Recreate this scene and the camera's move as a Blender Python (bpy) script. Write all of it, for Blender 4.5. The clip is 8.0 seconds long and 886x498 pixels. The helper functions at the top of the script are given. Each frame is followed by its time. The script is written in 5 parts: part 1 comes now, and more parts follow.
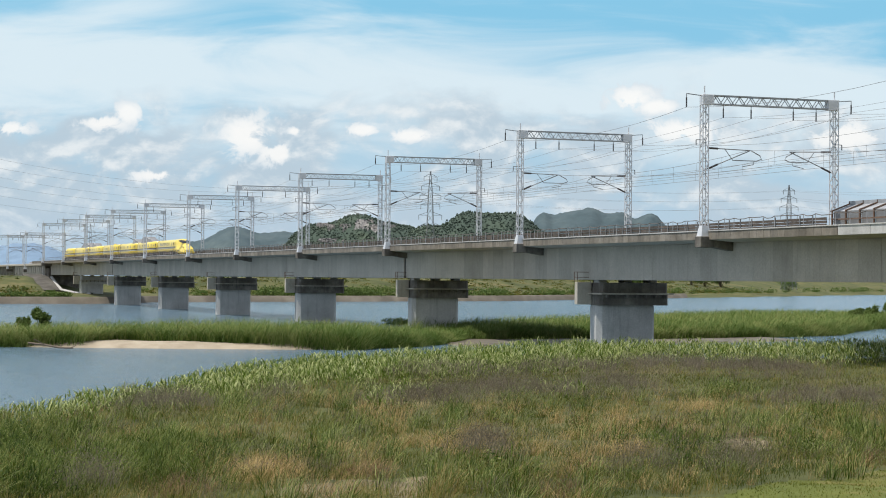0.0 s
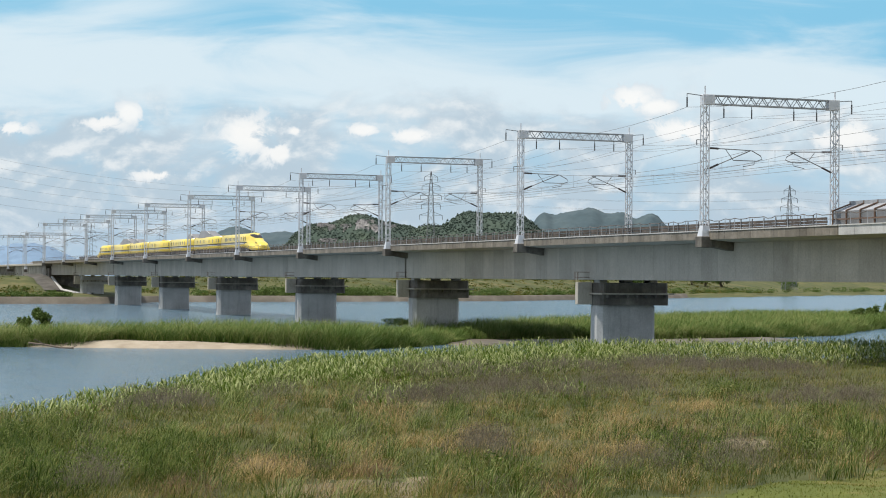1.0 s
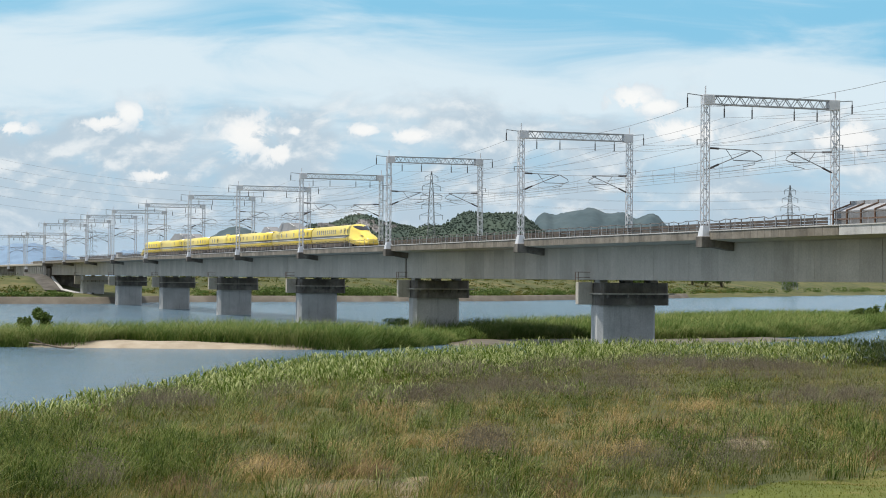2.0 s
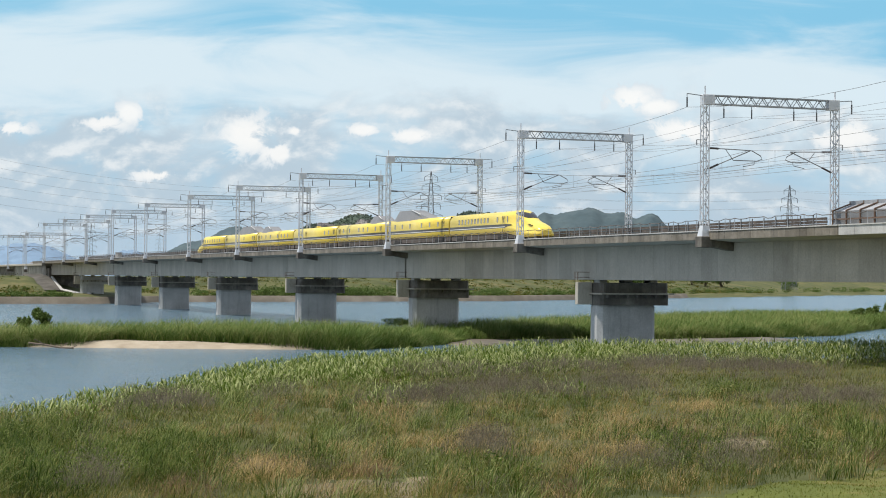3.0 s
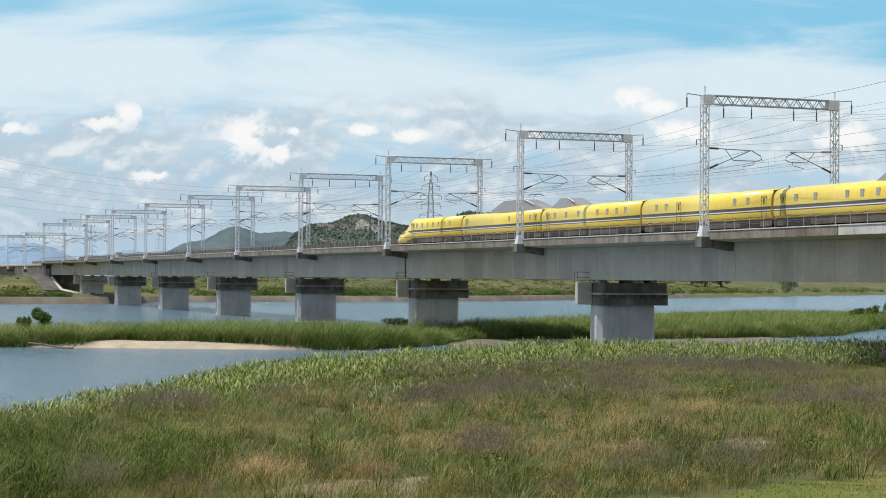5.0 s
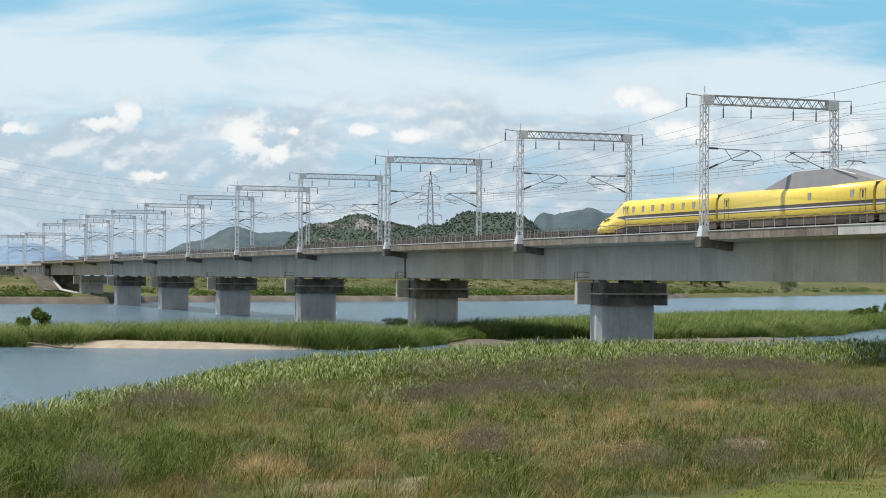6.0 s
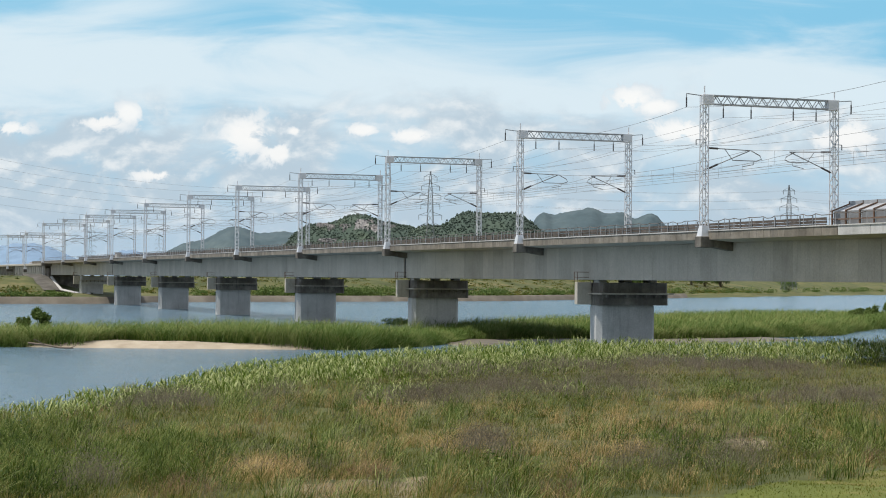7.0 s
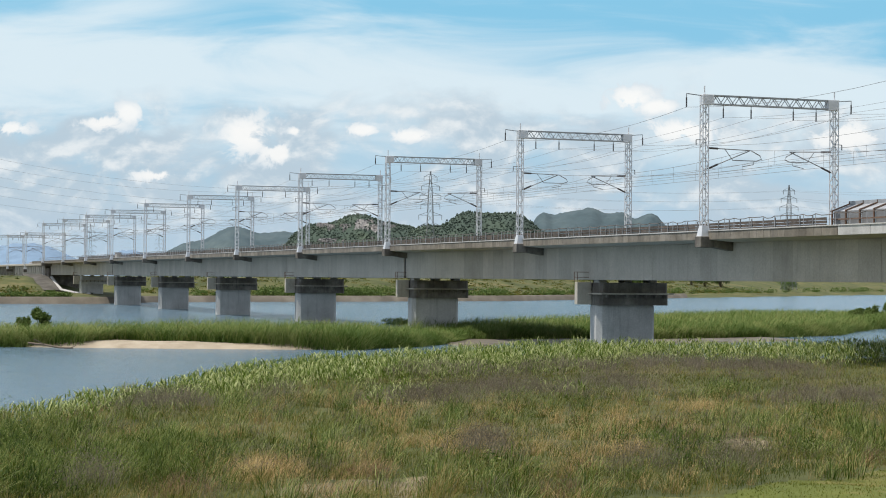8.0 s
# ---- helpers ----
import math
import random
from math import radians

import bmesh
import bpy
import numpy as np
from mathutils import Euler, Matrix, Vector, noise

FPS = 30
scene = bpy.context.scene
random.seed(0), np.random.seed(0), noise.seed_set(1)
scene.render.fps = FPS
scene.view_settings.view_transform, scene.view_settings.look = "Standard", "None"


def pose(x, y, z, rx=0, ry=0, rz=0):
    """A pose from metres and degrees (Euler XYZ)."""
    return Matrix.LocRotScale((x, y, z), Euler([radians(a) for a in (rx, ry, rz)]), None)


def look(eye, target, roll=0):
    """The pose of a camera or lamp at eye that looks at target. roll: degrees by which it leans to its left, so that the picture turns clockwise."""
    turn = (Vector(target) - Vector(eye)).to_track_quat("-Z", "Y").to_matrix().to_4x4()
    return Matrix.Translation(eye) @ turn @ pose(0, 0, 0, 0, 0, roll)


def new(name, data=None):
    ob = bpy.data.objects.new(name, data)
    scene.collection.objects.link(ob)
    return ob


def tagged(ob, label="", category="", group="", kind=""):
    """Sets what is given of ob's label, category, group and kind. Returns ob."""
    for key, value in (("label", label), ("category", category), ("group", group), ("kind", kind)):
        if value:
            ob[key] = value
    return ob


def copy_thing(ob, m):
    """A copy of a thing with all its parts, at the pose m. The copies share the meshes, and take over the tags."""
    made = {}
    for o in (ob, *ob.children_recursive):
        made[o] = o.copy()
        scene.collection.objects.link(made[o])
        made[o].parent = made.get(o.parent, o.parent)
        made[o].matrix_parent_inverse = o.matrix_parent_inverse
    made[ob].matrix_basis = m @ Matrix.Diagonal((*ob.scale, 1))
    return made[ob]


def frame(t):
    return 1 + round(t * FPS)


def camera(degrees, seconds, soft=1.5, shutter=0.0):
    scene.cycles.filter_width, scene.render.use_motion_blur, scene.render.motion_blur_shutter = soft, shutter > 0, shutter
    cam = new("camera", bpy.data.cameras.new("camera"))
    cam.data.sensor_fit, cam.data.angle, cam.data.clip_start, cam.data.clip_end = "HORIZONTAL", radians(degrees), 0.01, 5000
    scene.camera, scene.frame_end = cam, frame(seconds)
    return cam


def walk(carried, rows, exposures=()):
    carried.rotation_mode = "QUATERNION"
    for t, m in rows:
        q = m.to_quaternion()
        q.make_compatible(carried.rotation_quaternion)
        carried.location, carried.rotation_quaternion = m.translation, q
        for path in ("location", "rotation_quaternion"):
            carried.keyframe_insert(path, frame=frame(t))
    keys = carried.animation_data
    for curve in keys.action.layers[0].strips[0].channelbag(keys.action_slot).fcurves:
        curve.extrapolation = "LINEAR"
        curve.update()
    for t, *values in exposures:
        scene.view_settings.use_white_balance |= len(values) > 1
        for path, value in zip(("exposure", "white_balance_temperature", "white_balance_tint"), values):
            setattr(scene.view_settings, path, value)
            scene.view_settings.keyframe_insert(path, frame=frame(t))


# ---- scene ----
# The world's x axis runs along the bridge, y across it, z up from the river's surface.
EYE = (0.0, 0.0, 7.1)
YAW, PITCH, ROLL = 0.345, 0.01575, 0.458
LENS = 27.376


def aim(dx=0.0, dy=0.0):
    """The camera's pose, turned by a little sway: dx to the left, dy down, in radians."""
    a = YAW - dx
    way = Vector((-math.cos(a), math.sin(a), math.tan(PITCH + dy)))
    return look(EYE, Vector(EYE) + way * 100, ROLL)


cam = camera(LENS, 8.0, soft=1.0)
S = 1 / 3219.0
walk(cam, [(0.0, aim()), (0.5, aim(1 * S, 0)), (1.0, aim(1 * S, 0)), (1.5, aim(2.5 * S, 0)), (1.7, aim(2.2 * S, 0)),
           (3.0, aim(1 * S, 0)), (3.5, aim(1 * S, -1 * S)), (4.0, aim(0.4 * S, -1 * S)), (4.5, aim(1 * S, 0)),
           (6.0, aim(0, 0)), (8.0, aim(0, 0))])

# ---- world, sun, exposure ----
SUN_EL, SUN_AZ = radians(68), math.atan2(-1.0, -0.28)      # elevation; azimuth of the sun in the xy plane
sun = new("sun", bpy.data.lights.new("sun", "SUN"))
sun.data.energy, sun.data.angle, sun.data.color = 4.7, radians(0.55), (1.0, 0.95, 0.87)
sun_dir = Vector((math.cos(SUN_EL) * math.cos(SUN_AZ), math.cos(SUN_EL) * math.sin(SUN_AZ), math.sin(SUN_EL)))
sun.matrix_world = look(sun_dir * 500, (0, 0, 0))
scene.view_settings.exposure = 0.0


class Nodes:
    """Short spelling for node trees."""

    def __init__(self, tree):
        self.tree = tree
        tree.nodes.clear()

    def add(self, kind, settings=None, **links):
        n = self.tree.nodes.new(kind)
        for k, v in (settings or {}).items():
            if k == "operation":
                n.operation = v
            elif k == "blend":
                n.blend_type = v
            elif k == "stops":
                ramp = n.color_ramp
                while len(ramp.elements) < len(v):
                    ramp.elements.new(0.5)
                for e, (p, c) in zip(ramp.elements, v):
                    e.position, e.color = p, (*c, 1) if len(c) == 3 else (c[0], c[0], c[0], 1)
        for k, v in links.items():
            k = k.replace("_", " ")
            sock = n.inputs[int(k[1:])] if k[0] == "i" and k[1:].isdigit() else n.inputs[k]
            if isinstance(v, bpy.types.NodeSocket):
                self.tree.links.new(v, sock)
            else:
                sock.default_value = v
        return n

    def math(self, op, a, b=0.0, c=None):
        kw = {"i0": a, "i1": b}
        if c is not None:
            kw["i2"] = c
        return self.add("ShaderNodeMath", {"operation": op}, **kw).outputs[0]

    def mix(self, fac, a, b, blend="MIX"):
        n = self.add("ShaderNodeMix")
        n.data_type, n.blend_type = "RGBA", blend
        for i, v in ((0, fac), (6, a), (7, b)):
            if isinstance(v, bpy.types.NodeSocket):
                self.tree.links.new(v, n.inputs[i])
            else:
                n.inputs[i].default_value = v if i == 0 else (*v, 1)
        return n.outputs[2]

    def noise(self, vec, scale, detail=5.0, rough=0.55, distort=0.0):
        return self.add("ShaderNodeTexNoise", None, Vector=vec, Scale=scale, Detail=detail, Roughness=rough, Distortion=distort).outputs[0]

    def ramp(self, fac, lo, hi):
        n = self.add("ShaderNodeMapRange", None, Value=fac)
        n.interpolation_type = "SMOOTHSTEP"
        n.inputs[1].default_value, n.inputs[2].default_value = lo, hi
        return n.outputs[0]


world = bpy.data.worlds.new("sky")
scene.world = world
world.use_nodes = True
W = Nodes(world.node_tree)
sky = W.add("ShaderNodeTexSky")
sky.sky_type, sky.sun_disc = "NISHITA", False
sky.sun_elevation, sky.sun_rotation = SUN_EL, math.pi / 2 - SUN_AZ
sky.air_density, sky.dust_density, sky.ozone_density = 1.0, 0.6, 2.0
coord = W.add("ShaderNodeTexCoord").outputs["Generated"]
turned = W.add("ShaderNodeVectorRotate", None, Vector=coord, Angle=-(math.pi / 2 - YAW))
turned.rotation_type = "Z_AXIS"
xyz = W.add("ShaderNodeSeparateXYZ", None, Vector=turned.outputs[0])
# after the turn +y is the bearing of the open river: u runs across it, v is the height over the horizon
den = W.math("MAXIMUM", W.math("ABSOLUTE", xyz.outputs[1]), 0.05)
u = W.math("DIVIDE", xyz.outputs[0], den)
v = W.math("DIVIDE", xyz.outputs[2], den)
plane = W.add("ShaderNodeCombineXYZ", None, X=u, Y=v, Z=0.0).outputs[0]
SKY_GAIN = 0.11
blue = W.mix(1.0, sky.outputs[0], (SKY_GAIN * 0.86, SKY_GAIN * 0.98, SKY_GAIN * 1.04), "MULTIPLY")


def puff(cu, cv, ru, rv):
    """A round mask over the sky, 1 in its middle."""
    a = W.math("DIVIDE", W.math("SUBTRACT", u, cu), ru)
    b = W.math("DIVIDE", W.math("SUBTRACT", v, cv), rv)
    return W.math("SUBTRACT", 1.0, W.math("SQRT", W.math("ADD", W.math("MULTIPLY", a, a), W.math("MULTIPLY", b, b))))


def over_sky(scale, shift=(0, 0, 0), turn=0.0):
    return W.add("ShaderNodeMapping", None, Vector=plane, Scale=scale, Location=shift, Rotation=(0, 0, turn)).outputs[0]


# clear air: pale at the horizon, summer blue above
c = W.mix(W.ramp(v, 0.0, 0.15), (0.50, 0.63, 0.735), (0.25, 0.575, 0.80))
# high veil, a broad bank of streaks that slopes across the sky
wave = W.noise(over_sky((6.0, 26.0, 1.0), (0.7, 0.2, 0.0), 0.14), 1.0, 7.0, 0.55, 0.8)
axis = W.math("ADD", W.math("MULTIPLY", u, -0.055), 0.104)
t = W.math("ABSOLUTE", W.math("DIVIDE", W.math("SUBTRACT", v, axis), 0.045))
veil = W.ramp(W.math("ADD", t, W.math("MULTIPLY", W.math("SUBTRACT", wave, 0.5), -2.6)), 1.15, 0.1)
c = W.mix(W.math("MULTIPLY", veil, 0.88), c, (0.76, 0.865, 0.92))
wisp = W.ramp(W.noise(over_sky((4.0, 30.0, 1.0), (2.3, 1.1, 0.0), 0.10), 1.0, 7.0, 0.6, 0.9), 0.52, 0.82)
c = W.mix(W.math("MULTIPLY", wisp, 0.5), c, (0.74, 0.86, 0.92))
# broken grey cumulus low down
lump = W.noise(over_sky((19.0, 30.0, 1.0), (3.1, 1.7, 0.0)), 1.0, 9.0, 0.56, 0.25)
low = W.math("MULTIPLY", W.ramp(v, 0.112, 0.075), W.ramp(v, -0.03, 0.04))
grey = W.ramp(W.math("ADD", lump, W.math("MULTIPLY", low, 0.22)), 0.54, 0.76)
shade = W.noise(over_sky((19.0, 30.0, 1.0), (3.13, 1.55, 0.0)), 1.0, 9.0, 0.56, 0.25)
rim = W.ramp(W.math("SUBTRACT", lump, shade), -0.04, 0.14)
c = W.mix(W.math("MULTIPLY", grey, W.math("MULTIPLY", W.ramp(v, 0.125, 0.085), 0.9)), c, W.mix(rim, (0.50, 0.61, 0.70), (0.82, 0.86, 0.88)))
# haze along the horizon
c = W.mix(W.math("MULTIPLY", W.ramp(v, 0.05, 0.0), 0.6), c, (0.42, 0.57, 0.72))
# bright heads
fine = W.noise(over_sky((64.0, 74.0, 1.0)), 1.0, 8.0, 0.64, 0.5)
coarse = W.noise(over_sky((40.0, 44.0, 1.0), (0.4, 0.9, 0.0)), 1.0, 3.0, 0.5, 0.3)
heads = None
for cu, cv, ru, rv in ((-0.108, 0.077, 0.022, 0.016), (-0.092, 0.068, 0.016, 0.009), (-0.187, 0.084, 0.018, 0.007), (-0.174, 0.089, 0.012, 0.008),
                       (0.103, 0.099, 0.018, 0.009), (0.117, 0.095, 0.016, 0.006), (-0.045, 0.081, 0.013, 0.005), (-0.082, 0.080, 0.005, 0.003),
                       (0.132, 0.082, 0.032, 0.009), (-0.158, 0.055, 0.020, 0.005), (0.222, 0.080, 0.032, 0.012), (-0.018, 0.078, 0.018, 0.005),
                       (-0.238, 0.080, 0.014, 0.005)):
    m = puff(cu, cv, ru, rv)
    heads = m if heads is None else W.math("MAXIMUM", heads, m)
ragged = W.math("ADD", W.math("MULTIPLY", W.math("SUBTRACT", fine, 0.5), 2.7), W.math("MULTIPLY", W.math("SUBTRACT", coarse, 0.5), 2.0))
fluff = W.ramp(W.math("ADD", heads, ragged), 0.1, 0.5)
fluff = W.math("MULTIPLY", fluff, W.ramp(heads, -0.75, 0.15))
lit = W.ramp(W.math("ADD", W.math("MULTIPLY", ragged, 0.35), heads), 0.05, 0.75)
c = W.mix(W.math("MULTIPLY", fluff, 0.88), c, W.mix(lit, (0.70, 0.78, 0.84), (0.98, 0.975, 0.955)))
front = W.ramp(xyz.outputs[1], 0.25, 0.6)
high = W.ramp(v, 0.35, 0.19)
back = W.mix(0.5, blue, (0.80, 0.82, 0.83))
sky_colour = W.mix(W.math("MULTIPLY", front, high), back, c)
bg = W.add("ShaderNodeBackground", None, Color=sky_colour, Strength=1.0)
W.tree.links.new(bg.outputs[0], W.add("ShaderNodeOutputWorld").inputs[0])


# ---- materials ----
def surface(name, colours, scale=2.0, rough=0.8, metal=0.0, bump=0.2, fine=None, stretch=(1, 1, 1), island=0.0, streaks=0.0, objrand=0.0, specular=0.4):
    """A procedural surface: three colours by coarse noise, grain by fine noise, with bump."""
    m = bpy.data.materials.new(name)
    m.use_nodes = True
    N = Nodes(m.node_tree)
    pos = N.add("ShaderNodeNewGeometry")
    vec = N.add("ShaderNodeMapping", None, Vector=pos.outputs["Position"], Scale=stretch).outputs[0]
    big = N.noise(vec, scale, 6.0, 0.6)
    grain = N.noise(vec, fine or scale * 14, 4.0, 0.6)
    n = len(colours)
    col = N.add("ShaderNodeValToRGB", {"stops": [(0.28 + 0.44 * i / max(1, n - 1), cc) for i, cc in enumerate(colours)]}, Fac=big).outputs[0]
    col = N.mix(0.55, col, N.mix(grain, (0.25, 0.25, 0.25), (0.75, 0.75, 0.75)), "OVERLAY")
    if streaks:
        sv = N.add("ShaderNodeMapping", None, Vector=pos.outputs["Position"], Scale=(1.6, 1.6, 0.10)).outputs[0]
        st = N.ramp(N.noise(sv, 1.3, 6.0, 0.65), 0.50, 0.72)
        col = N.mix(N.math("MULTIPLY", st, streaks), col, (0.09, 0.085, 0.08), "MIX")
    if island:
        r = pos.outputs["Random Per Island"]
        col = N.mix(island, col, N.mix(r, (0.12, 0.12, 0.12), (0.88, 0.88, 0.88)), "OVERLAY")
    if objrand:
        r = N.add("ShaderNodeObjectInfo").outputs["Random"]
        col = N.mix(objrand, col, N.mix(r, (0.2, 0.2, 0.2), (0.8, 0.8, 0.8)), "OVERLAY")
    b = N.add("ShaderNodeBsdfPrincipled", None, Base_Color=col, Roughness=rough, Metallic=metal)
    b.inputs["Specular IOR Level"].default_value = specular
    if bump:
        bn = N.add("ShaderNodeBump", None, Height=grain, Strength=bump, Distance=0.03)
        N.tree.links.new(bn.outputs[0], b.inputs["Normal"])
    N.tree.links.new(b.outputs[0], N.add("ShaderNodeOutputMaterial").inputs[0])
    return m


def leafy(name, colours, scale=0.25, light=0.25, vary=0.5, gain=1.0):
    """Blades and leaves: colour drifts over the ground and from blade to blade, some light comes through."""
    m = bpy.data.materials.new(name)
    m.use_nodes = True
    N = Nodes(m.node_tree)
    pos = N.add("ShaderNodeNewGeometry")
    big = N.noise(pos.outputs["Position"], scale, 4.0, 0.6)
    r = pos.outputs["Random Per Island"]
    k = N.math("ADD", N.math("ADD", N.math("MULTIPLY", N.math("SUBTRACT", big, 0.5), gain), 0.5), N.math("MULTIPLY", N.math("SUBTRACT", r, 0.5), vary))
    n = len(colours)
    col = N.add("ShaderNodeValToRGB", {"stops": [(0.25 + 0.5 * i / max(1, n - 1), cc) for i, cc in enumerate(colours)]}, Fac=k).outputs[0]
    b = N.add("ShaderNodeBsdfPrincipled", None, Base_Color=col, Roughness=0.65)
    b.inputs["Specular IOR Level"].default_value = 0.15
    t = N.add("ShaderNodeBsdfTranslucent", None, Color=col)
    mx = N.add("ShaderNodeMixShader", None, Fac=light, i1=b.outputs[0], i2=t.outputs[0])
    N.tree.links.new(mx.outputs[0], N.add("ShaderNodeOutputMaterial").inputs[0])
    return m


M_CONC = surface("girder_concrete", [(0.37, 0.34, 0.292), (0.43, 0.395, 0.34), (0.475, 0.44, 0.385)], 0.35, 0.85, bump=0.15, fine=7, streaks=0.16, objrand=0.16)
M_PARA = surface("parapet_concrete", [(0.14, 0.12, 0.095), (0.21, 0.185, 0.15), (0.28, 0.25, 0.21)], 0.8, 0.9, bump=0.25, fine=9, streaks=0.35, objrand=0.35)
M_PALE = surface("pale_concrete", [(0.42, 0.41, 0.39), (0.50, 0.49, 0.47), (0.56, 0.55, 0.53)], 0.6, 0.85, bump=0.2, fine=9, streaks=0.15, objrand=0.2)
M_PIER = surface("pier_concrete", [(0.36, 0.355, 0.34), (0.45, 0.445, 0.43), (0.53, 0.525, 0.505)], 0.4, 0.85, bump=0.2, fine=6, streaks=0.25)
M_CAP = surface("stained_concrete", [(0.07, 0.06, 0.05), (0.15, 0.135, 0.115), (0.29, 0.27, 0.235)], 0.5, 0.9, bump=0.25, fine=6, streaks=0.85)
M_TAN = surface("tan_concrete", [(0.36, 0.32, 0.26), (0.45, 0.41, 0.34), (0.52, 0.48, 0.41)], 0.7, 0.9, bump=0.2, fine=8, streaks=0.2)
M_DARK = surface("dark_rubber_and_gap_shade", [(0.02, 0.02, 0.02), (0.035, 0.034, 0.033)], 3, 0.8)
M_STEEL = surface("galvanised_steel", [(0.56, 0.57, 0.59), (0.66, 0.67, 0.69), (0.74, 0.75, 0.77)], 1.2, 0.5, 0.2, bump=0.05)
M_GREY = surface("weathered_steel", [(0.20, 0.205, 0.21), (0.28, 0.285, 0.29)], 1.2, 0.55, 0.3, bump=0.05)
M_BEAM = surface("aged_beam_steel", [(0.27, 0.28, 0.295), (0.36, 0.37, 0.385), (0.46, 0.47, 0.485)], 0.9, 0.5, 0.25, bump=0.05)
M_WALL = surface("brown_wall_board", [(0.055, 0.045, 0.038), (0.085, 0.07, 0.06), (0.13, 0.11, 0.095)], 0.9, 0.85, objrand=0.4)
M_WIRE = surface("wire_metal", [(0.20, 0.20, 0.205), (0.28, 0.28, 0.285)], 1.0, 0.5, 0.5, bump=0)
M_INSUL = surface("brown_ceramic", [(0.045, 0.04, 0.04), (0.07, 0.06, 0.055)], 4, 0.3, bump=0)
M_RUST = surface("rusty_brown", [(0.10, 0.065, 0.045), (0.16, 0.10, 0.07), (0.20, 0.14, 0.10)], 1.2, 0.85)
M_BALLAST = surface("ballast_stone", [(0.12, 0.10, 0.085), (0.20, 0.17, 0.145), (0.28, 0.25, 0.22)], 3, 0.95, bump=0.6)
M_YELLOW = surface("yellow_paint", [(0.79, 0.61, 0.10), (0.83, 0.65, 0.12)], 0.2, 0.28, bump=0.0, specular=0.5)
M_BLUE = surface("dark_blue_paint", [(0.085, 0.08, 0.078), (0.11, 0.105, 0.10)], 0.4, 0.35, bump=0.0)
M_WHITE = surface("white_paint", [(0.75, 0.75, 0.74), (0.80, 0.80, 0.79)], 0.4, 0.35, bump=0.0)
M_UNDER = surface("underframe_grey", [(0.06, 0.052, 0.047), (0.10, 0.085, 0.075), (0.14, 0.12, 0.105)], 1.0, 0.7, bump=0.1)
M_PANE = surface("window_glass", [(0.30, 0.30, 0.28), (0.38, 0.38, 0.36)], 0.8, 0.08, bump=0.0, specular=0.7)
M_SCREEN = surface("windscreen_glass", [(0.02, 0.018, 0.018), (0.035, 0.03, 0.03)], 0.8, 0.06, bump=0.0, specular=0.8)
M_SEAL = surface("grey_rubber", [(0.16, 0.15, 0.12), (0.20, 0.19, 0.15)], 2, 0.7, bump=0)
M_GROUND = surface("grassy_soil", [(0.035, 0.048, 0.010), (0.08, 0.085, 0.022), (0.16, 0.135, 0.055)], 0.12, 0.95, bump=0.7, fine=3.5)
M_SAND = surface("river_sand", [(0.25, 0.205, 0.145), (0.34, 0.285, 0.21), (0.42, 0.36, 0.275)], 0.5, 0.95, bump=0.3, fine=9)
M_MOWN = surface("mown_grass", [(0.075, 0.095, 0.011), (0.105, 0.12, 0.018), (0.20, 0.165, 0.06)], 0.35, 0.95, bump=0.6, fine=6)
M_REVET = surface("revetment_concrete", [(0.075, 0.064, 0.048), (0.125, 0.107, 0.083), (0.20, 0.175, 0.14)], 0.12, 0.9, bump=0.3, fine=3, streaks=0.3)
M_STONE = surface("dark_slope_stone", [(0.05, 0.046, 0.04), (0.085, 0.078, 0.068), (0.14, 0.13, 0.115)], 0.3, 0.9, bump=0.5, fine=2.5)
# distance haze is mixed into these three colours, bluer the farther off
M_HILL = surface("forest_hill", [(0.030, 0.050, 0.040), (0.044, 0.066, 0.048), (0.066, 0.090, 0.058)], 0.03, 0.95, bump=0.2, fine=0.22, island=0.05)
M_FARHILL = surface("haze_tinted_forest_hill", [(0.036, 0.062, 0.073), (0.058, 0.088, 0.099), (0.086, 0.118, 0.12)], 0.02, 0.95, bump=0.5, fine=0.12)
M_BLUEHILL = surface("haze_tinted_mountain", [(0.15, 0.23, 0.33), (0.18, 0.26, 0.36)], 0.004, 0.95, bump=0.2, fine=0.03)
M_ROCK = surface("quarry_rock", [(0.14, 0.137, 0.14), (0.23, 0.222, 0.22), (0.36, 0.34, 0.315)], 0.09, 0.9, bump=1.0, fine=0.35)
M_WOOD = surface("driftwood", [(0.16, 0.12, 0.09), (0.25, 0.20, 0.15)], 3, 0.9)
M_BARK = surface("bark", [(0.06, 0.045, 0.03), (0.10, 0.08, 0.055)], 4, 0.9)
M_GRASS = leafy("green_grass_blade", [(0.032, 0.050, 0.004), (0.068, 0.092, 0.008), (0.125, 0.125, 0.020), (0.235, 0.19, 0.06)], 0.34, 0.28, 0.4, 1.9)
M_LUSH = leafy("lush_grass_blade", [(0.020, 0.042, 0.004), (0.046, 0.080, 0.008), (0.095, 0.135, 0.018), (0.20, 0.23, 0.07)], 0.6, 0.28, 0.5, 1.6)
# the darkest weed tones paint the self-shadow low in tall growth
M_WEED = leafy("weed_leaf", [(0.035, 0.068, 0.007), (0.09, 0.14, 0.018), (0.30, 0.33, 0.12)], 0.3, 0.3, 0.9)
M_DRY = leafy("dry_grass_blade", [(0.20, 0.13, 0.05), (0.36, 0.25, 0.10), (0.54, 0.40, 0.19)], 0.5, 0.25, 0.8)
M_PURPLE = leafy("purple_seed_head", [(0.105, 0.086, 0.060), (0.15, 0.126, 0.092), (0.215, 0.185, 0.14)], 0.3, 0.3, 0.5)
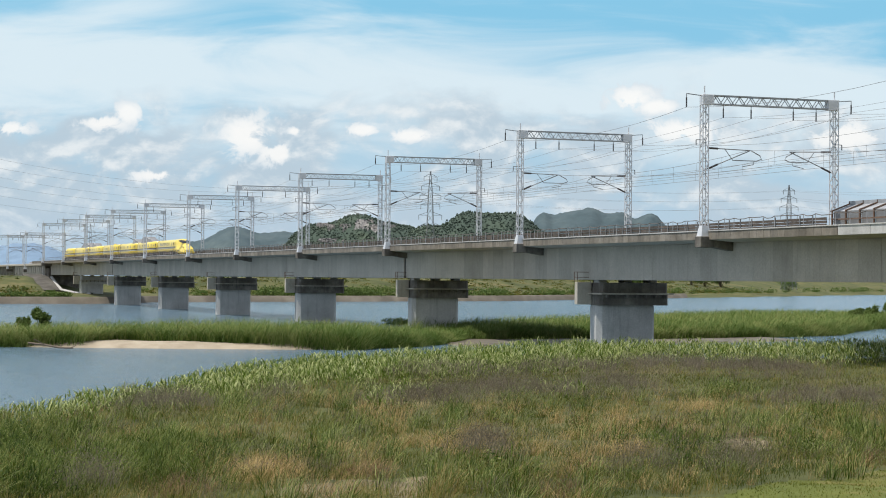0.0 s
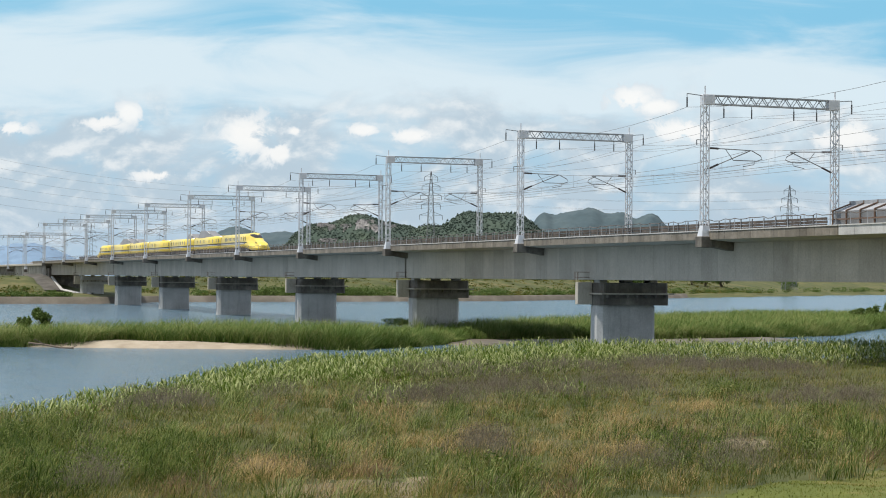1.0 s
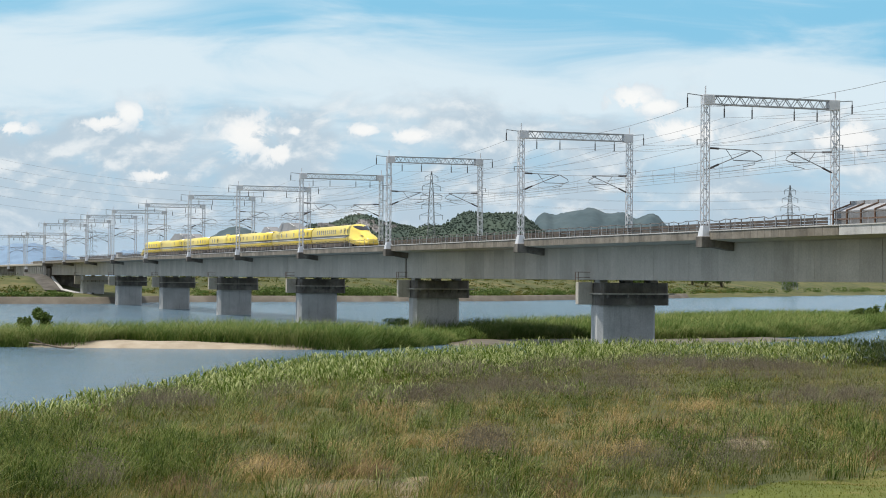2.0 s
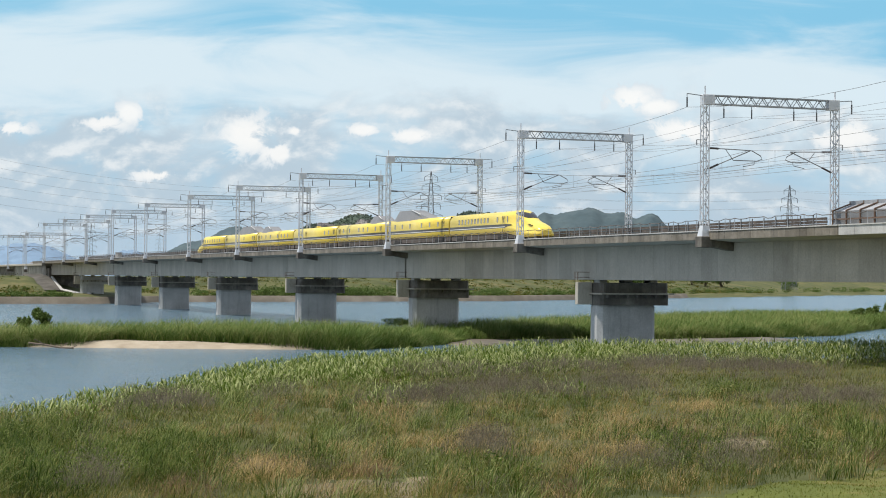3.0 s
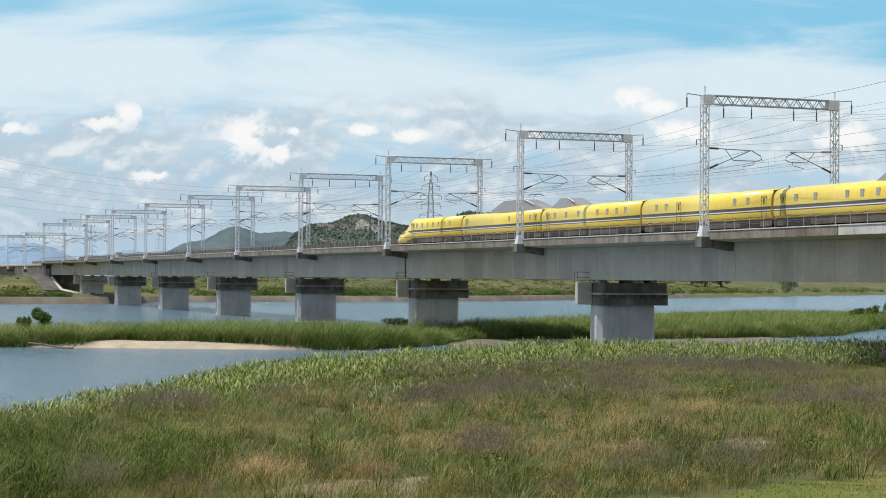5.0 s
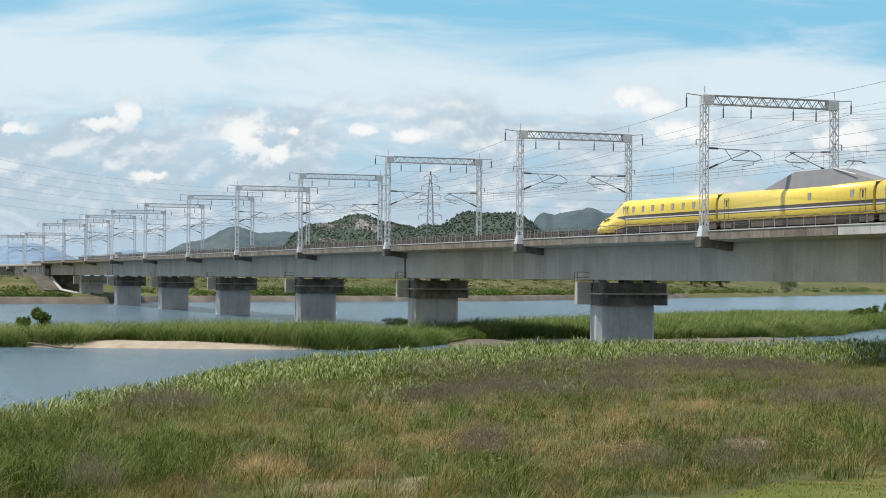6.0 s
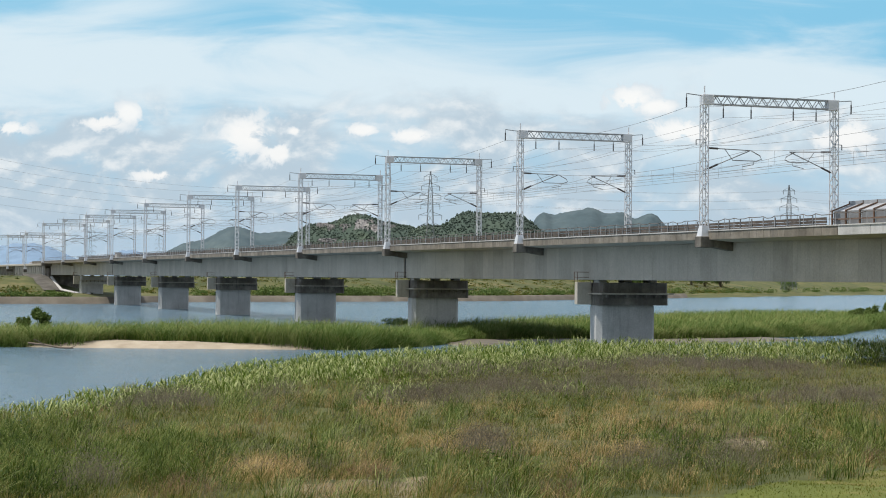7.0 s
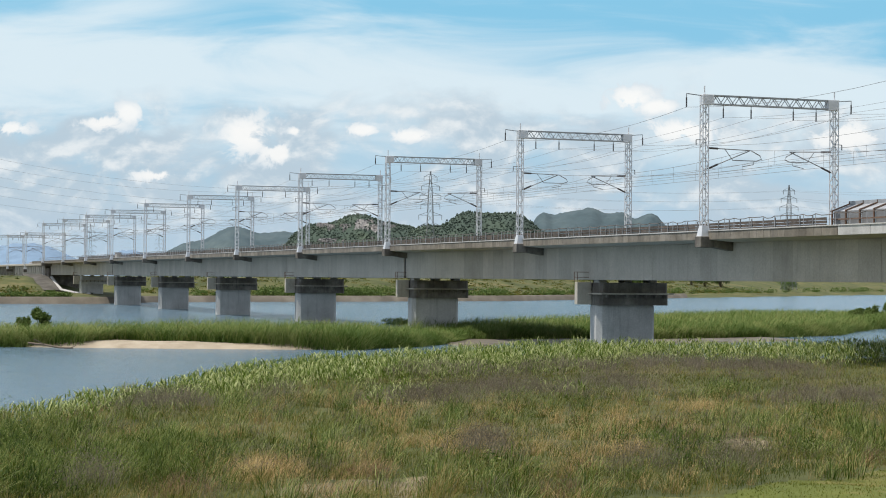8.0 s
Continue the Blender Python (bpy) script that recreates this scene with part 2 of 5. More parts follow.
# the palest reed tone paints whitish highlights on the leaves
M_BROAD = leafy("broad_reed_leaf", [(0.08, 0.13, 0.014), (0.165, 0.22, 0.04), (0.42, 0.45, 0.20)], 0.5, 0.3, 1.0)
M_REED = leafy("reed_blade", [(0.05, 0.095, 0.012), (0.105, 0.165, 0.032), (0.24, 0.26, 0.09)], 0.16, 0.3, 0.6, 1.5)
M_RUSTY = leafy("rusty_weed", [(0.10, 0.06, 0.035), (0.18, 0.105, 0.06), (0.28, 0.18, 0.10)], 0.5, 0.2, 0.8)
M_MUD = surface("river_mud", [(0.07, 0.058, 0.042), (0.12, 0.10, 0.075), (0.22, 0.19, 0.145)], 0.4, 0.6, bump=0.4, fine=5)
M_SOIL = surface("trodden_soil", [(0.10, 0.082, 0.042), (0.19, 0.15, 0.085), (0.29, 0.235, 0.15)], 0.8, 0.95, bump=0.6, fine=8)
M_COVER = surface("grey_fairing_paint", [(0.20, 0.20, 0.205), (0.25, 0.25, 0.255)], 0.5, 0.5, bump=0.0)
M_TURF = leafy("turf_blade", [(0.10, 0.122, 0.015), (0.135, 0.15, 0.024), (0.25, 0.20, 0.07)], 0.35, 0.25, 0.4)
M_LEAF = leafy("shrub_leaf", [(0.06, 0.10, 0.02), (0.10, 0.155, 0.035), (0.16, 0.215, 0.06)], 0.3, 0.2)


def water_material():
    m = bpy.data.materials.new("river_water")
    m.use_nodes = True
    N = Nodes(m.node_tree)
    pos = N.add("ShaderNodeNewGeometry").outputs["Position"]
    a = N.noise(N.add("ShaderNodeMapping", None, Vector=pos, Scale=(0.55, 1.5, 1.0)).outputs[0], 1.1, 5.0, 0.6, 0.4)
    b = N.noise(N.add("ShaderNodeMapping", None, Vector=pos, Scale=(0.05, 0.12, 1.0)).outputs[0], 1.0, 3.0, 0.5)
    d = N.noise(N.add("ShaderNodeMapping", None, Vector=pos, Scale=(0.17, 0.36, 1.0)).outputs[0], 1.6, 4.0, 0.6, 0.3)
    e = N.noise(N.add("ShaderNodeMapping", None, Vector=pos, Scale=(0.5, 1.3, 1.0)).outputs[0], 5.0, 3.0, 0.6, 0.3)
    a = N.math("ADD", a, N.math("MULTIPLY", e, 0.55))
    bump = N.add("ShaderNodeBump", None, Height=N.math("ADD", N.math("MULTIPLY", d, 2.4), N.math("ADD", a, N.math("MULTIPLY", b, 5.0))), Strength=1.0, Distance=0.45)
    col = N.mix(b, (0.092, 0.155, 0.205), (0.12, 0.19, 0.245))
    p = N.add("ShaderNodeBsdfPrincipled", None, Base_Color=col, Roughness=0.14, IOR=1.33, Normal=bump.outputs[0])
    N.tree.links.new(p.outputs[0], N.add("ShaderNodeOutputMaterial").inputs[0])
    return m


M_WATER = water_material()


# ---- mesh helpers ----
def mesh_of(name, bm, material, smooth=False):
    me = bpy.data.meshes.new(name)
    bm.normal_update()
    bm.to_mesh(me)
    bm.free()
    for m in material if isinstance(material, (list, tuple)) else [material]:
        me.materials.append(m)
    if smooth:
        me.shade_smooth()
    return me


def part(name, bm, material, parent=None, label="", smooth=False):
    ob = new(name, bm if isinstance(bm, bpy.types.Mesh) else mesh_of(name, bm, material, smooth))
    ob.parent = parent
    if label:
        tagged(ob, label)
    return ob


def thing(name, at=(0, 0, 0), **tags):
    return tagged(placed(new(name), at), **tags)


def placed(ob, at):
    ob.location = at
    return ob


def box(bm, x0, x1, y0, y1, z0, z1, bevel=0.0, mi=0):
    vs = [bm.verts.new(p) for p in ((x0, y0, z0), (x1, y0, z0), (x1, y1, z0), (x0, y1, z0), (x0, y0, z1), (x1, y0, z1), (x1, y1, z1), (x0, y1, z1))]
    fs = [bm.faces.new([vs[i] for i in q]) for q in ((3, 2, 1, 0), (4, 5, 6, 7), (0, 1, 5, 4), (1, 2, 6, 5), (2, 3, 7, 6), (3, 0, 4, 7))]
    for f in fs:
        f.material_index = mi
    if bevel:
        es = list({e for f in fs for e in f.edges})
        bmesh.ops.bevel(bm, geom=es, offset=bevel, segments=1, affect="EDGES")
    return bm


def bar(bm, p, q, r, n=4):
    """A straight bar from p to q."""
    p, q = Vector(p), Vector(q)
    d = (q - p).normalized()
    s = d.cross(Vector((0, 0, 1)) if abs(d.z) < 0.9 else Vector((1, 0, 0))).normalized()
    t = d.cross(s)
    rings = []
    for c in (p, q):
        rings.append([bm.verts.new(c + (s * math.cos(k) + t * math.sin(k)) * r) for k in [2 * math.pi * (i + 0.5) / n for i in range(n)]])
    for i in range(n):
        bm.faces.new((rings[0][i], rings[0][(i + 1) % n], rings[1][(i + 1) % n], rings[1][i]))
    bm.faces.new(rings[0][::-1])
    bm.faces.new(rings[1])
    return bm


def line(bm, pts, r, n=4):
    """A thin tube through points."""
    last = None
    pts = [Vector(p) for p in pts]
    for i, p in enumerate(pts):
        d = (pts[min(i + 1, len(pts) - 1)] - pts[max(i - 1, 0)]).normalized()
        s = d.cross(Vector((0, 0, 1)) if abs(d.z) < 0.9 else Vector((1, 0, 0))).normalized()
        t = d.cross(s)
        ring = [bm.verts.new(p + (s * math.cos(2 * math.pi * k / n) + t * math.sin(2 * math.pi * k / n)) * r) for k in range(n)]
        if last:
            for k in range(n):
                bm.faces.new((last[k], last[(k + 1) % n], ring[(k + 1) % n], ring[k]))
        last = ring
    return bm


def sheet(name, verts, faces, material, smooth=False, face_mat=None):
    """A mesh from numpy arrays; faces all of one size."""
    me = bpy.data.meshes.new(name)
    verts, faces = np.asarray(verts, np.float32), np.asarray(faces, np.int32)
    k = faces.shape[1]
    me.vertices.add(len(verts)), me.loops.add(faces.size), me.polygons.add(len(faces))
    me.vertices.foreach_set("co", verts.ravel())
    me.loops.foreach_set("vertex_index", faces.ravel())
    me.polygons.foreach_set("loop_start", np.arange(0, faces.size, k, dtype=np.int32))
    for m in material if isinstance(material, (list, tuple)) else [material]:
        me.materials.append(m)
    if face_mat is not None:
        me.polygons.foreach_set("material_index", np.asarray(face_mat, np.int32))
    me.update(calc_edges=True)
    if smooth:
        me.shade_smooth()
    return me


def fbm(x, y, scale, octaves=4, seed=0.0):
    """Smooth noise over arrays, about -1 to 1."""
    out, amp = np.zeros(np.shape(x)), 1.0
    rs = np.random.RandomState(int(seed * 10) + 7)
    for o in range(octaves):
        acc = np.zeros(np.shape(x))
        for k in range(5):
            th, ph = rs.uniform(0, 2 * np.pi), rs.uniform(0, 2 * np.pi)
            f = rs.uniform(0.7, 1.3) * 2 ** o / scale
            acc += np.sin((x * np.cos(th) + y * np.sin(th)) * f * 2 * np.pi + ph + 1.3 * np.sin((x * np.sin(th) - y * np.cos(th)) * f * 4 + ph * 2))
        out += amp * acc / 5 * 1.3
        amp *= 0.55
    return out / 1.8


# ---- the ground and the river ----
def foreground_edge(y):
    return np.interp(y, [-60, 0, 8, 17, 25, 33, 40, 57, 70, 90, 200, 900], [-66, -74, -80, -93, -108, -117, -121, -131, -128, -131, -150, -200]) + 1.6 * fbm(y, y * 0, 17, 3, 1)


def island_front(y):
    return np.interp(y, [-60, 0, 19, 29, 42, 52, 60, 68, 73, 85, 94, 110, 128, 148, 160, 230, 900], [-184, -182, -180, -175, -170, -168, -175, -184, -192, -192, -189, -195, -204, -228, -235, -260, -330]) + 1.0 * fbm(y, y * 0, 14, 3, 2)


def island_back(y):
    return np.interp(y, [-60, 0, 41, 56, 89, 104, 157, 216, 400, 900], [-196, -205, -212, -206, -228, -245, -288, -332, -430, -640]) + 3 * fbm(y, y * 0, 30, 3, 3)


def far_bank(y):
    return np.interp(y, [-200, 47, 72, 95, 156, 211, 371, 536, 1500], [-432, -446, -450, -482, -503, -527, -672, -815, -1500]) + 2 * fbm(y, y * 0, 40, 3, 4)


def step(t):
    t = np.clip(t, 0, 1)
    return t * t * (3 - 2 * t)


def ground_height(x, y):
    e1, e2, e3, e4 = foreground_edge(y), island_front(y), island_back(y), far_bank(y)
    rough = 0.12 * fbm(x, y, 9, 3, 5)
    near = 0.9 + rough + 0.16 * fbm(x, y, 4.5, 2, 23) + 3.9 * step((x + 20) / 16) + 0.35 * step((x + 58) / 14)
    z = -1.0 + (near + 1.0) * step((x - e1 + 2) / 5.0)
    isle = np.minimum(step((e2 - x + 1.5) / 6.0), step((x - e3 + 2) / 6.0))
    z = np.maximum(z, -1.0 + (1.55 + rough) * isle)
    # mud flats before the reeds under and past the bridge
    flat = step((y - 62) / 5) * (1 - step((y - 112) / 10))
    z = np.maximum(z, -1.0 + 1.16 * step((e2 - x + 13) / 5.0) * (x > e3) * flat)
    far = e4 - x
    # the levee stands back where the bridge lands
    cut = 38 * step((y - 64) / 4) * (1 - step((y - 90) / 8))
    bank = 1.6 * step(far / 3.0) + 0.5 * step((far - 12) / 30.0) + 4.6 * step((far - cut - 34) / 46.0) - 1.5 * step((far - 100) / 60)
    z = np.maximum(z, -1.0 + step((far + 2) / 3.0) * 1.0 + bank + 0.25 * rough * (far > 4))
    return z


def drift(x, y, spots):
    """1 in the middle of a few loose patches (depth, side, radius across, radius in depth)."""
    d, s = -math.cos(YAW) * x + math.sin(YAW) * y, math.sin(YAW) * x + math.cos(YAW) * y
    out = np.zeros(len(x))
    for pd, ps, ra, rd in spots:
        out = np.maximum(out, np.exp(-((d - pd) / rd) ** 2 - ((s - ps) / ra) ** 2))
    return out, d


def mown(x, y):
    return (x > -43.3 - (y - 22) * 0.55 + 0.5 * np.sin(y * 1.1)) & (x > -75)


# a trodden path with a pale sandy spot
PATH = [(49.8, -3.6, 1.3, 1.9), (51.8, -1.6, 1.4, 2.0), (49.9, -0.95, 0.5, 1.6), (54.0, -0.2, 1.0, 1.2), (68.8, 11.4, 1.8, 2.6)]


def bare(x, y):
    return drift(x, y, PATH)[0] > 0.45


def build_ground():
    d = np.concatenate([np.linspace(-25, 20, 10), np.arange(24, 42, 1.3), np.arange(42, 72, 0.45), np.arange(72, 140, 1.3), np.arange(140, 300, 2.2), np.arange(300, 700, 4.5), np.geomspace(705, 5200, 40)])
    tt = np.concatenate([np.linspace(-6, -0.36, 14), np.linspace(-0.33, 0.33, 190), np.linspace(0.36, 6, 14)])
    dd, ss = np.meshgrid(d, tt, indexing="ij")
    r = ss * np.maximum(np.abs(dd), 30)
    x = -math.cos(YAW) * dd + math.sin(YAW) * r
    y = math.sin(YAW) * dd + math.cos(YAW) * r
    z = ground_height(x, y)
    n, k = dd.shape
    idx = np.arange(n * k).reshape(n, k)
    f = np.stack([idx[:-1, :-1], idx[1:, :-1], idx[1:, 1:], idx[:-1, 1:]], -1).reshape(-1, 4)
    cx, cy = x.ravel()[f].mean(1), y.ravel()[f].mean(1)
    e1, e2, e4 = foreground_edge(cy), island_front(cy), far_bank(cy)
    mat = np.zeros(len(f), int)
    sandy = (cx < e2 + 4) & (cx > e2 - 21) & (cy < 50) & (cy > 22)
    mat[(cx < e2 + 14) & (cx > e2 - 2.0) & (cy > 60) & (cy < 125)] = 5
    mat[sandy] = 1
    mat[mown(cx, cy)] = 2
    mat[bare(cx, cy)] = 4
    me = sheet("ground", np.stack([x, y, z], -1).reshape(-1, 3), f, [M_GROUND, M_SAND, M_MOWN, M_REVET, M_SOIL, M_MUD], True, mat)
    tagged(new("ground", me), "grassy river flats with sand bar and far levee", "ground", kind="structure")
    bm = bmesh.new()
    vs = [bm.verts.new(p) for p in ((60, -3000, 0), (60, 3000, 0), (-3000, 3000, 0), (-3000, -3000, 0))]
    bm.faces.new(vs[::1])
    tagged(new("water", mesh_of("water", bm, M_WATER)), "rippled blue river water between grassy banks", "water", kind="structure")


build_ground()


def build_revetment():
    """A low sloped concrete wall along the far water's edge."""
    y = np.arange(-40, 330, 3.0)
    e = far_bank(y)
    row = np.stack([np.stack([e + dx, y, np.full(len(y), z)], -1) for dx, z in ((1.2, -0.6), (-1.0, 1.55), (-1.6, 1.62), (-3.4, 1.66))], 1)
    v = row.reshape(-1, 3)
    i = np.arange(len(y) - 1)[:, None] * 4 + np.arange(3)[None]
    f = np.stack([i, i + 1, i + 5, i + 4], -1).reshape(-1, 4)
    tagged(new("revetment", sheet("revetment", v, f, M_REVET)), "low brown concrete revetment along the far water's edge", "river wall", kind="structure")


build_revetment()

# ---- the bridge ----
NEAR, FAR_, MID = 70.75, 83.06, 76.9           # y of the two rows of masts and of the middle
DECK, SOFFIT, RAIL = 10.45, 7.0, 11.25         # underside of the deck slab, of the girder; top of the rails
PIERS = [-50.0, -105.0, -161.3, -216.8, -271.5, -327.0, -382.0, -437.5, -493.5]
JOINTS = [-20.0, -50.2, -105.2, -218.0, -385.0, -438.8, -500.4, -549.4]


def build_girder(x0, x1):
    g = thing("box_girder", label="grey concrete box girder of a railway viaduct on piers", category="bridge", group="viaduct girders")
    bm = bmesh.new()
    n = 24
    # trapezoid box with wide slab wings
    prof = [(73.3, SOFFIT), (80.5, SOFFIT), (80.5, 10.2), (82.7, 10.38), (82.7, 10.62), (71.1, 10.62), (71.1, 10.38), (73.3, 10.2)]
    a = [bm.verts.new((x0, y, z)) for y, z in prof]
    b = [bm.verts.new((x1, y, z)) for y, z in prof]
    for i in range(len(prof)):
        j = (i + 1) % len(prof)
        bm.faces.new((a[j], a[i], b[i], b[j]))
    bm.faces.new(a), bm.faces.new(b[::-1])
    bmesh.ops.recalc_face_normals(bm, faces=bm.faces)
    part("box_beam", bm, M_CONC, g)
    # formwork panels, a few millimetres proud of one another
    count = max(2, round((x1 - x0) / 3.05))
    w = (x1 - x0) / count
    proto = None
    rs = random.Random(int(-x0))
    for i in range(count):
        if proto is None:
            bm = bmesh.new()
            box(bm, 0.010, w - 0.010, 73.25, 73.31, SOFFIT + 0.02, 10.14)
            proto = mesh_of("web_panel", bm, M_CONC)
        p = part("web_panel", proto, None, g)
        p.location = (x0 + i * w, -rs.uniform(0, 0.015), 0)
    for i in (0, 1):
        bm = bmesh.new()
        xx = (x0 + 0.12, x1 - 0.12)[i]
        box(bm, xx - 0.1, xx + 0.1, 73.2, 73.29, SOFFIT, 10.15)
        # the near-black strip at x0 paints the shade of the open joint
        part("end_rib", bm, M_DARK if i == 0 else M_CONC, g)
    return g


for x0, x1 in zip(JOINTS[1:], JOINTS[:-1]):
    build_girder(x0 + 0.12, x1 - 0.12)


def build_parapet(name, y0, y1, x_from, x_to, material, label, size=1.05, face=True):
    p = tagged(new(name), label, "parapet", kind="structure")
    bm = bmesh.new()
    box(bm, 0.012, size - 0.012, y0, y1, 10.40, 11.08)
    slab = mesh_of("panel", bm, material)
    bm = bmesh.new()
    box(bm, x_from, x_to, y0 + 0.03, y1 - 0.03, 10.40, 11.06)
    part("core", bm, material, p)
    x = x_from
    bm2 = bmesh.new()
    box(bm2, x_from, x_to, y0 - 0.05, y1 + 0.05, 11.075, 11.16)
    # paler than the panels, so the sunlit top edge is in the colour
    part("coping", bm2, M_PALE, p, "weathered concrete coping, coloured pale for its sunlit top edge")
    if not face:
        return p
    n = 0
    while x < x_to - size and n < 300:
        q = part("panel", slab, None, p)
        q.location = (x, 0.006 * math.sin(n * 7.1), 0)
        x += size
        n += 1
    return p


build_parapet("parapet_near", 70.98, 71.2, -415.0, -113.6, M_PARA, "brown weathered concrete parapet panels along deck edge")
build_parapet("parapet_near_far", 70.98, 71.2, -575.0, -415.0, M_PARA, "brown weathered concrete parapet along deck edge", face=False)
build_parapet("parapet_near_pale", 70.96, 71.2, -113.5, -20.0, M_PALE, "pale new concrete parapet panels along deck edge", size=2.1)
build_parapet("parapet_far", 82.6, 82.82, -575.0, -20.0, M_PARA, "brown concrete parapet on the far deck edge", face=False)


def build_track(y):
    t = thing("railway_track", label="ballasted railway track with two steel rails", category="railway track", group="tracks on the viaduct")
    bm = bmesh.new()
    v = [(y - 1.75, 10.63), (y - 1.3, 11.05), (y + 1.3, 11.05), (y + 1.75, 10.63)]
    a = [bm.verts.new((-600, p, z)) for p, z in v]
    b = [bm.verts.new((-20, p, z)) for p, z in v]
    for i in range(3):
        bm.faces.new((a[i], b[i], b[i + 1], a[i + 1]))
    part("ballast_bed", bm, M_BALLAST, t)
    for dy in (-0.7525, 0.7525):
        bm = bmesh.new()
        box(bm, -600, -20, y + dy - 0.035, y + dy + 0.035, 11.19, RAIL)
        box(bm, -600, -20, y + dy - 0.012, y + dy + 0.012, 11.1, 11.19)
        box(bm, -600, -20, y + dy - 0.07, y + dy + 0.07, 11.06, 11.1)
        part("rail", bm, M_RUST, t)


TRACK_NEAR, TRACK_FAR = MID - 2.15, MID + 2.4
build_track(TRACK_NEAR)
build_track(TRACK_FAR)


def build_railing(y, x_from, x_to, pitch, sag, label, material):
    r = thing("deck_railing", label=label, category="railing", group="deck railings")
    bm = bmesh.new()
    box(bm, -0.018, 0.018, -0.018, 0.018, 11.13, 12.08)
    post = mesh_of("post", bm, material)
    x, k = x_from, 0
    rs = random.Random(3 + int(y))
    xs = []
    while x < x_to:
        if k < 290:
            p = part("post", post, None, r)
            p.location = (x, y, 0)
        xs.append(x)
        x += pitch * rs.uniform(0.75, 1.3)
        k += 1
    for z, rad in ((12.05, 0.032), (11.62, 0.014)):
        bm = bmesh.new()
        pts = []
        for a, b in zip(xs[:-1], xs[1:]):
            drop = sag * rs.uniform(0.1, 1.0)
            pts += [(a + (b - a) * q, y, z - drop * 4 * q * (1 - q)) for q in (0.0, 0.3, 0.7)]
        line(bm, pts, rad)
        part("hand_cable", bm, M_UNDER, r, "dark sagging hand cable")


build_railing(71.35, -560, -25, 2.1, 0.17, "thin steel railing posts with sagging dark cable on parapet", M_BEAM)


def build_noise_wall():
    w = thing("noise_barrier", label="grey noise barrier panels on brown steel frames, leaning outwards", category="noise barrier")
    x0, pitch, count = -133.2, 2.1, 50
    bm = bmesh.new()
    bar(bm, (0, 82.72, 11.16), (0, 82.72, 13.02), 0.085)
    bar(bm, (0, 82.72, 12.98), (0, 84.4, 13.60), 0.085)
    bar(bm, (0, 84.4, 13.60), (0, 84.4, 13.85), 0.05)
    frame_mesh = mesh_of("frame", bm, M_RUST)
    bm = bmesh.new()
    vs = [bm.verts.new(p) for x in (0.06, pitch - 0.06) for p in ((x, 82.84, 12.93), (x, 84.4, 13.52), (x, 84.4, 13.85), (x, 84.46, 13.85), (x, 84.46, 13.46), (x, 82.86, 12.86))]
    for i in range(6):
        j = (i + 1) % 6
        bm.faces.new((vs[i], vs[j], vs[6 + j], vs[6 + i]))
    bm.faces.new(vs[:6][::-1]), bm.faces.new(vs[6:])
    bmesh.ops.recalc_face_normals(bm, faces=bm.faces)
    hood = mesh_of("hood_panel", bm, M_BEAM)
    bm = bmesh.new()
    box(bm, 0.06, pitch - 0.06, 82.84, 82.90, 11.16, 12.94)
    panel = mesh_of("panel", bm, M_GREY)
    for i in range(count):
        for me, nm in ((panel, "panel"), (hood, "hood_panel"), (frame_mesh, "frame")):
            p = part(nm, me, None, w)
            p.location = (x0 + i * pitch, 0, 0)
    for z in (11.55, 12.25):
        bm = bmesh.new()
        box(bm, x0 - 10 if z < 12 else x0, x0 + count * pitch, 82.60, 82.66, z - 0.06, z + 0.06)
        part("waler", bm, M_RUST, w)


build_noise_wall()


def build_side_wall():
    w = thing("deck_side_wall", label="brown slatted side wall along the far deck edge", category="side wall")
    x0, pitch, count = -556.0, 2.1, 201
    bm = bmesh.new()
    for k in range(5):
        z = 11.17 + k * 0.27
        box(bm, 0.05, pitch - 0.05, 82.58 + 0.03 * (k % 2), 82.66 + 0.03 * (k % 2), z, z + 0.23)
    panel = mesh_of("panel", bm, M_WALL)
    bm = bmesh.new()
    box(bm, -0.05, 0.05, 82.5, 82.58, 11.17, 12.7)
    post = mesh_of("post", bm, M_GREY)
    for i in range(count):
        for me, nm in ((panel, "panel"), (post, "post")):
            p = part(nm, me, None, w)
            p.location = (x0 + i * pitch, 0, 0)


build_side_wall()


def octagon(bm, x, y, wx, wy, z0, z1, cut):
    """An upright block with cut corners."""
    hx, hy = wx / 2, wy / 2
    ring = [(hx - cut, -hy), (hx, -hy + cut), (hx, hy - cut), (hx - cut, hy), (-hx + cut, hy), (-hx, hy - cut), (-hx, -hy + cut), (-hx + cut, -hy)]
    a = [bm.verts.new((x + p, y + q, z0)) for p, q in ring]
    b = [bm.verts.new((x + p, y + q, z1)) for p, q in ring]
    for i in range(8):
        bm.faces.new((a[i], a[(i + 1) % 8], b[(i + 1) % 8], b[i]))
    bm.faces.new(a[::-1]), bm.faces.new(b)
    return bm


